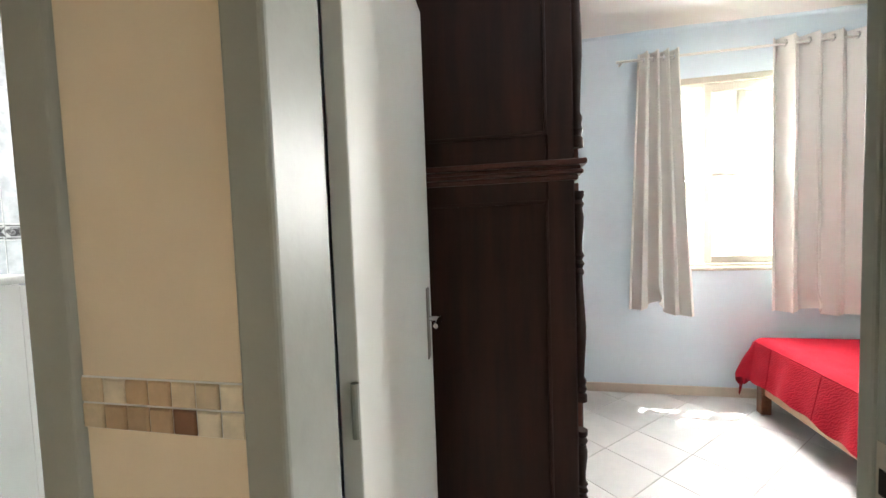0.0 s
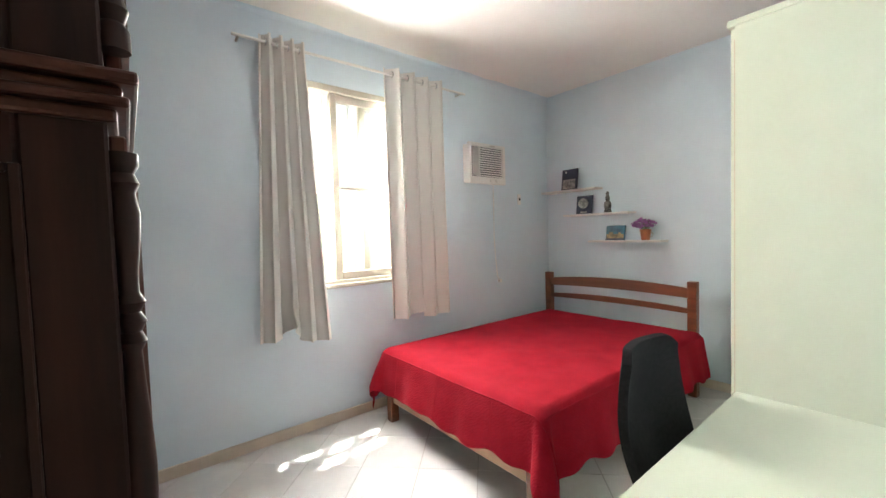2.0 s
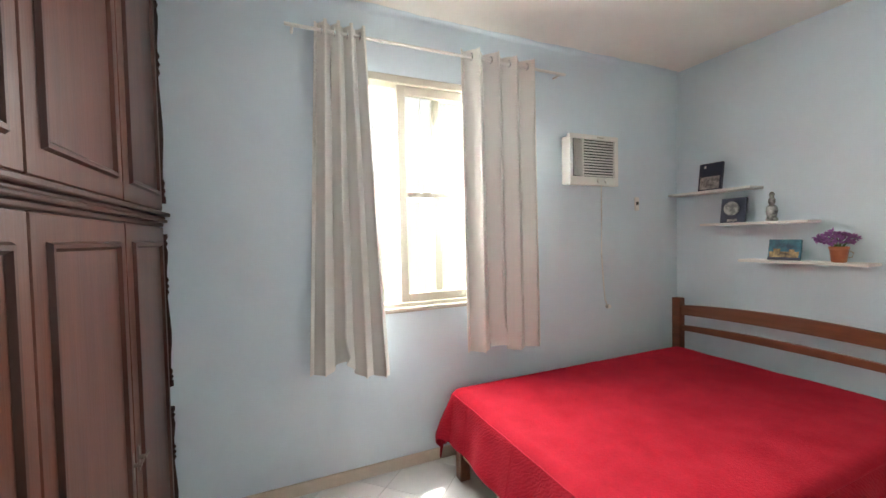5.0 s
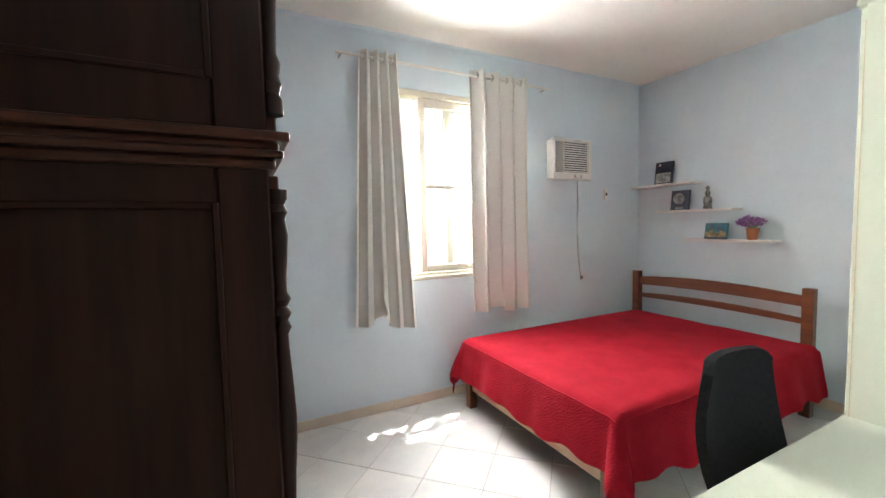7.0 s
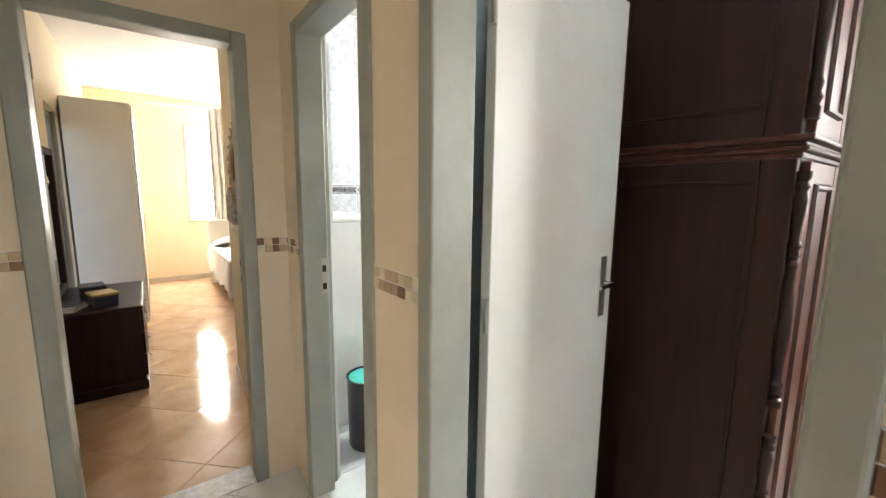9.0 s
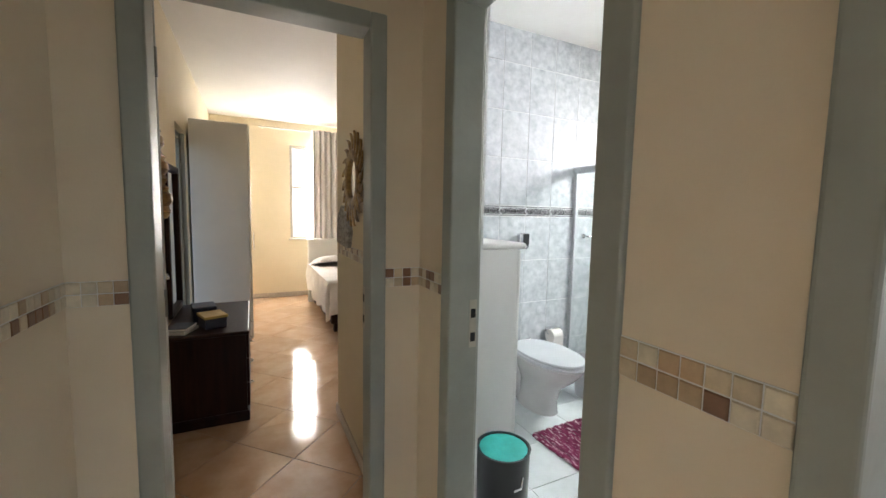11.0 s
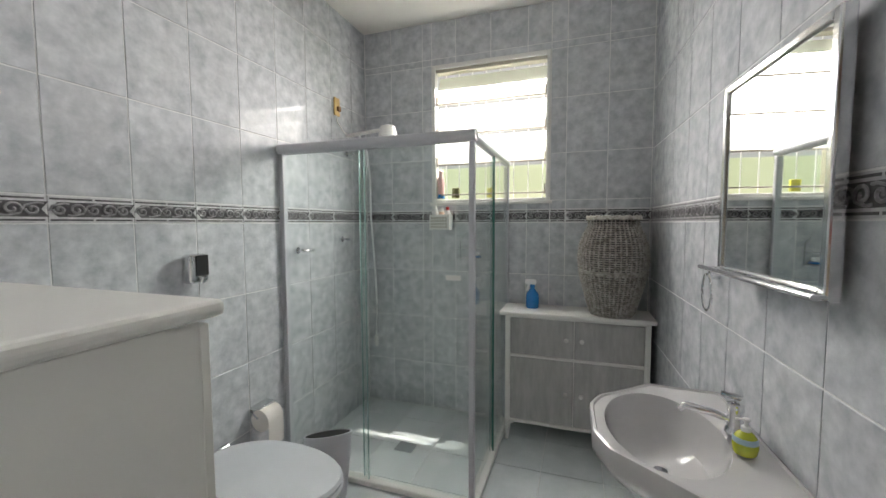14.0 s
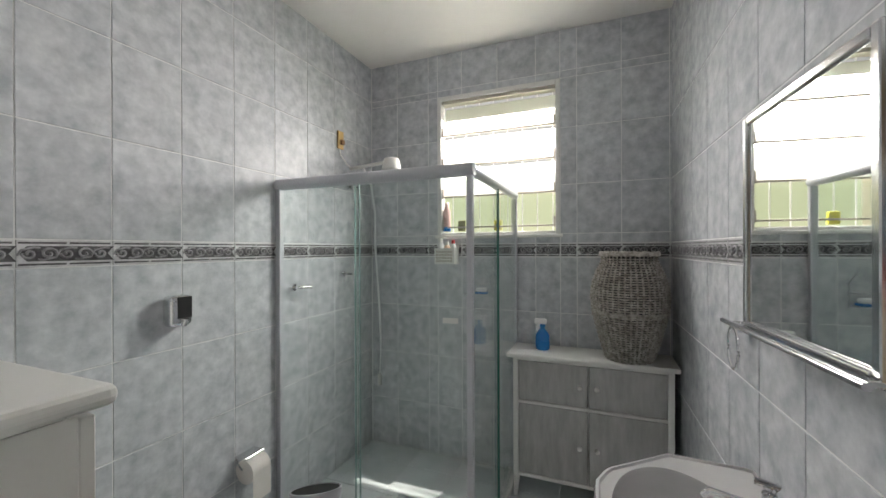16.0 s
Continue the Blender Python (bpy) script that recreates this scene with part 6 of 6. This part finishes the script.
tiled(wall_bath_window, "y", BATH_B, -1, BATH_L + 0.006, BATH_R - 0.006, 0.358, [(-0.585, 0.258, 1.56, 2.545)])
bath_right = tagged(new("wall_bath_right", mesh_of("wall_bath_right", bm_box((0, 0, 0), (0.08, BATH_B - T, CEIL)), GROUT)), "tiled bathroom wall behind the sink and mirror, slightly out of square", "wall", kind="structure")
bath_right.matrix_basis = pose(BATH_R, T, 0, 0, 0, SKEW)
tiled(bath_right, "x", 0.0, -1, 0.0, BATH_B - T - 0.004, 0.772, [])
tiled(wall_bath_near, "y", T, 1, BATH_L + 0.006, BATH_R - 0.006, 0.358, [(0.225, 1.2, 0, 2.17)])


def mosaic(parent, axis, pos, sign, u0, u1):
    """Two rows of small square stones at chest height."""
    s = 0.0335
    n = max(1, round((u1 - u0) / s))
    w = (u1 - u0) / n
    rnd2 = random.Random(int((u0 + pos) * 100))
    setting("mosaic_bed", bm_box(*(((pos, u0, 1.146), (pos + sign * 0.002, u1, 1.216)) if axis == "x" and sign > 0 else ((pos - 0.002, u0, 1.146), (pos, u1, 1.216)) if axis == "x" else ((u0, pos - 0.002, 1.146), (u1, pos, 1.216)) if sign < 0 else ((u0, pos, 1.146), (u1, pos + 0.002, 1.216)))), GROUT, "pale grout bed of the mosaic border", "mosaic border")
    for i in range(n):
        for j in range(2):
            m = rnd2.choice((MOS[0], MOS[1], MOS[2], MOS[2], MOS[3], MOS[3]))
            a = w - 0.0025
            piece("mosaic_stone", tile_mesh("mosaic_stone", [(0, 0), (round(a, 3), 0), (round(a, 3), 0.032), (0, 0.032)], 0.0055, 0.002, m), parent,
                  wall_matrix(axis, pos, sign, u0 + i * w + 0.001, 1.147 + j * 0.035))


mosaic(wall_hall, "y", 0, -1, 0.077, 0.287)
mosaic(wall_hall, "y", 0, -1, 0.99, 1.238)
mosaic(wall_hall, "y", 0, -1, 2.008, 2.7)
mosaic(wall_far_room_door, "x", 0.075, 1, -1.03, -0.89)
mosaic(wall_far_room_door, "x", 0.075, 1, -0.137, -0.002)
mosaic(wall_hall_side, "y", -1.03, 1, 0.08, 1.5)
mosaic(wall_far_right, "y", -0.05, -1, -1.2, -0.2)


def clip_poly(poly, box):
    for axis2, lim, s in ((0, box[0], 1), (0, box[1], -1), (1, box[2], 1), (1, box[3], -1)):
        out = []
        for p, q in zip(poly, poly[1:] + poly[:1]):
            ip, iq = (p[axis2] - lim) * s >= 0, (q[axis2] - lim) * s >= 0
            if ip:
                out.append(p)
            if ip != iq:
                f = (lim - p[axis2]) / (q[axis2] - p[axis2])
                out.append((p[0] + f * (q[0] - p[0]), p[1] + f * (q[1] - p[1])))
        poly = out
        if len(poly) < 3:
            return []
    return poly


def floor_tiles(parent, box, size, diagonal, origin, material, gap=0.004):
    r = size / math.sqrt(2) if diagonal else size / 2
    base = [(-r, 0), (0, -r), (r, 0), (0, r)] if diagonal else [(-r, -r), (r, -r), (r, r), (-r, r)]
    k = 1 - gap / size
    reach = int(12 / size)
    for i in range(-reach, reach):
        for j in range(-reach, reach):
            if diagonal:
                cx, cy = origin[0] + (i - j) * r, origin[1] + (i + j) * r
            else:
                cx, cy = origin[0] + i * size, origin[1] + j * size
            if not (box[0] - r < cx < box[1] + r and box[2] - r < cy < box[3] + r):
                continue
            poly = clip_poly([(cx + x * k, cy + y * k) for x, y in base], box)
            if len(poly) < 3:
                continue
            area = abs(sum(p[0] * q[1] - q[0] * p[1] for p, q in zip(poly, poly[1:] + poly[:1]))) / 2
            if area < 0.0004:
                continue
            piece("floor_tile", tile_mesh("floor_tile", [(x - cx, y - cy) for x, y in poly], 0.0045, 0.0015, material), parent, pose(cx, cy, -0.0045))


floor_tiles(floor_bedroom, (BED_L, BED_R, 0.065, BED_B), 0.345, True, (2.281, 2.095), FLOORT)
floor_tiles(floor_hall, (0.075, 3.3, -1.03, 0.055), 0.345, True, (0.35, -0.3), FLOORT)
floor_tiles(floor_bathroom, (BATH_L, BATH_R, 0.065, BATH_B), 0.33, False, (0.1, 1.2), BATHF, 0.003)
floor_tiles(floor_far_room, (-5.5, -1.27, -1.12, 4.2), 0.436, True, (-1.457, -0.074), BEIGET)
floor_tiles(floor_far_room, (-1.27, -0.08, -1.12, -0.05), 0.436, True, (-1.457, -0.074), BEIGET)
setting("door_sill", bm_box((-0.08, -0.825, -0.003), (0.075, -0.195, 0.003), 0.002), BANDL, "pale stone sill of the far bedroom doorway", "sill")
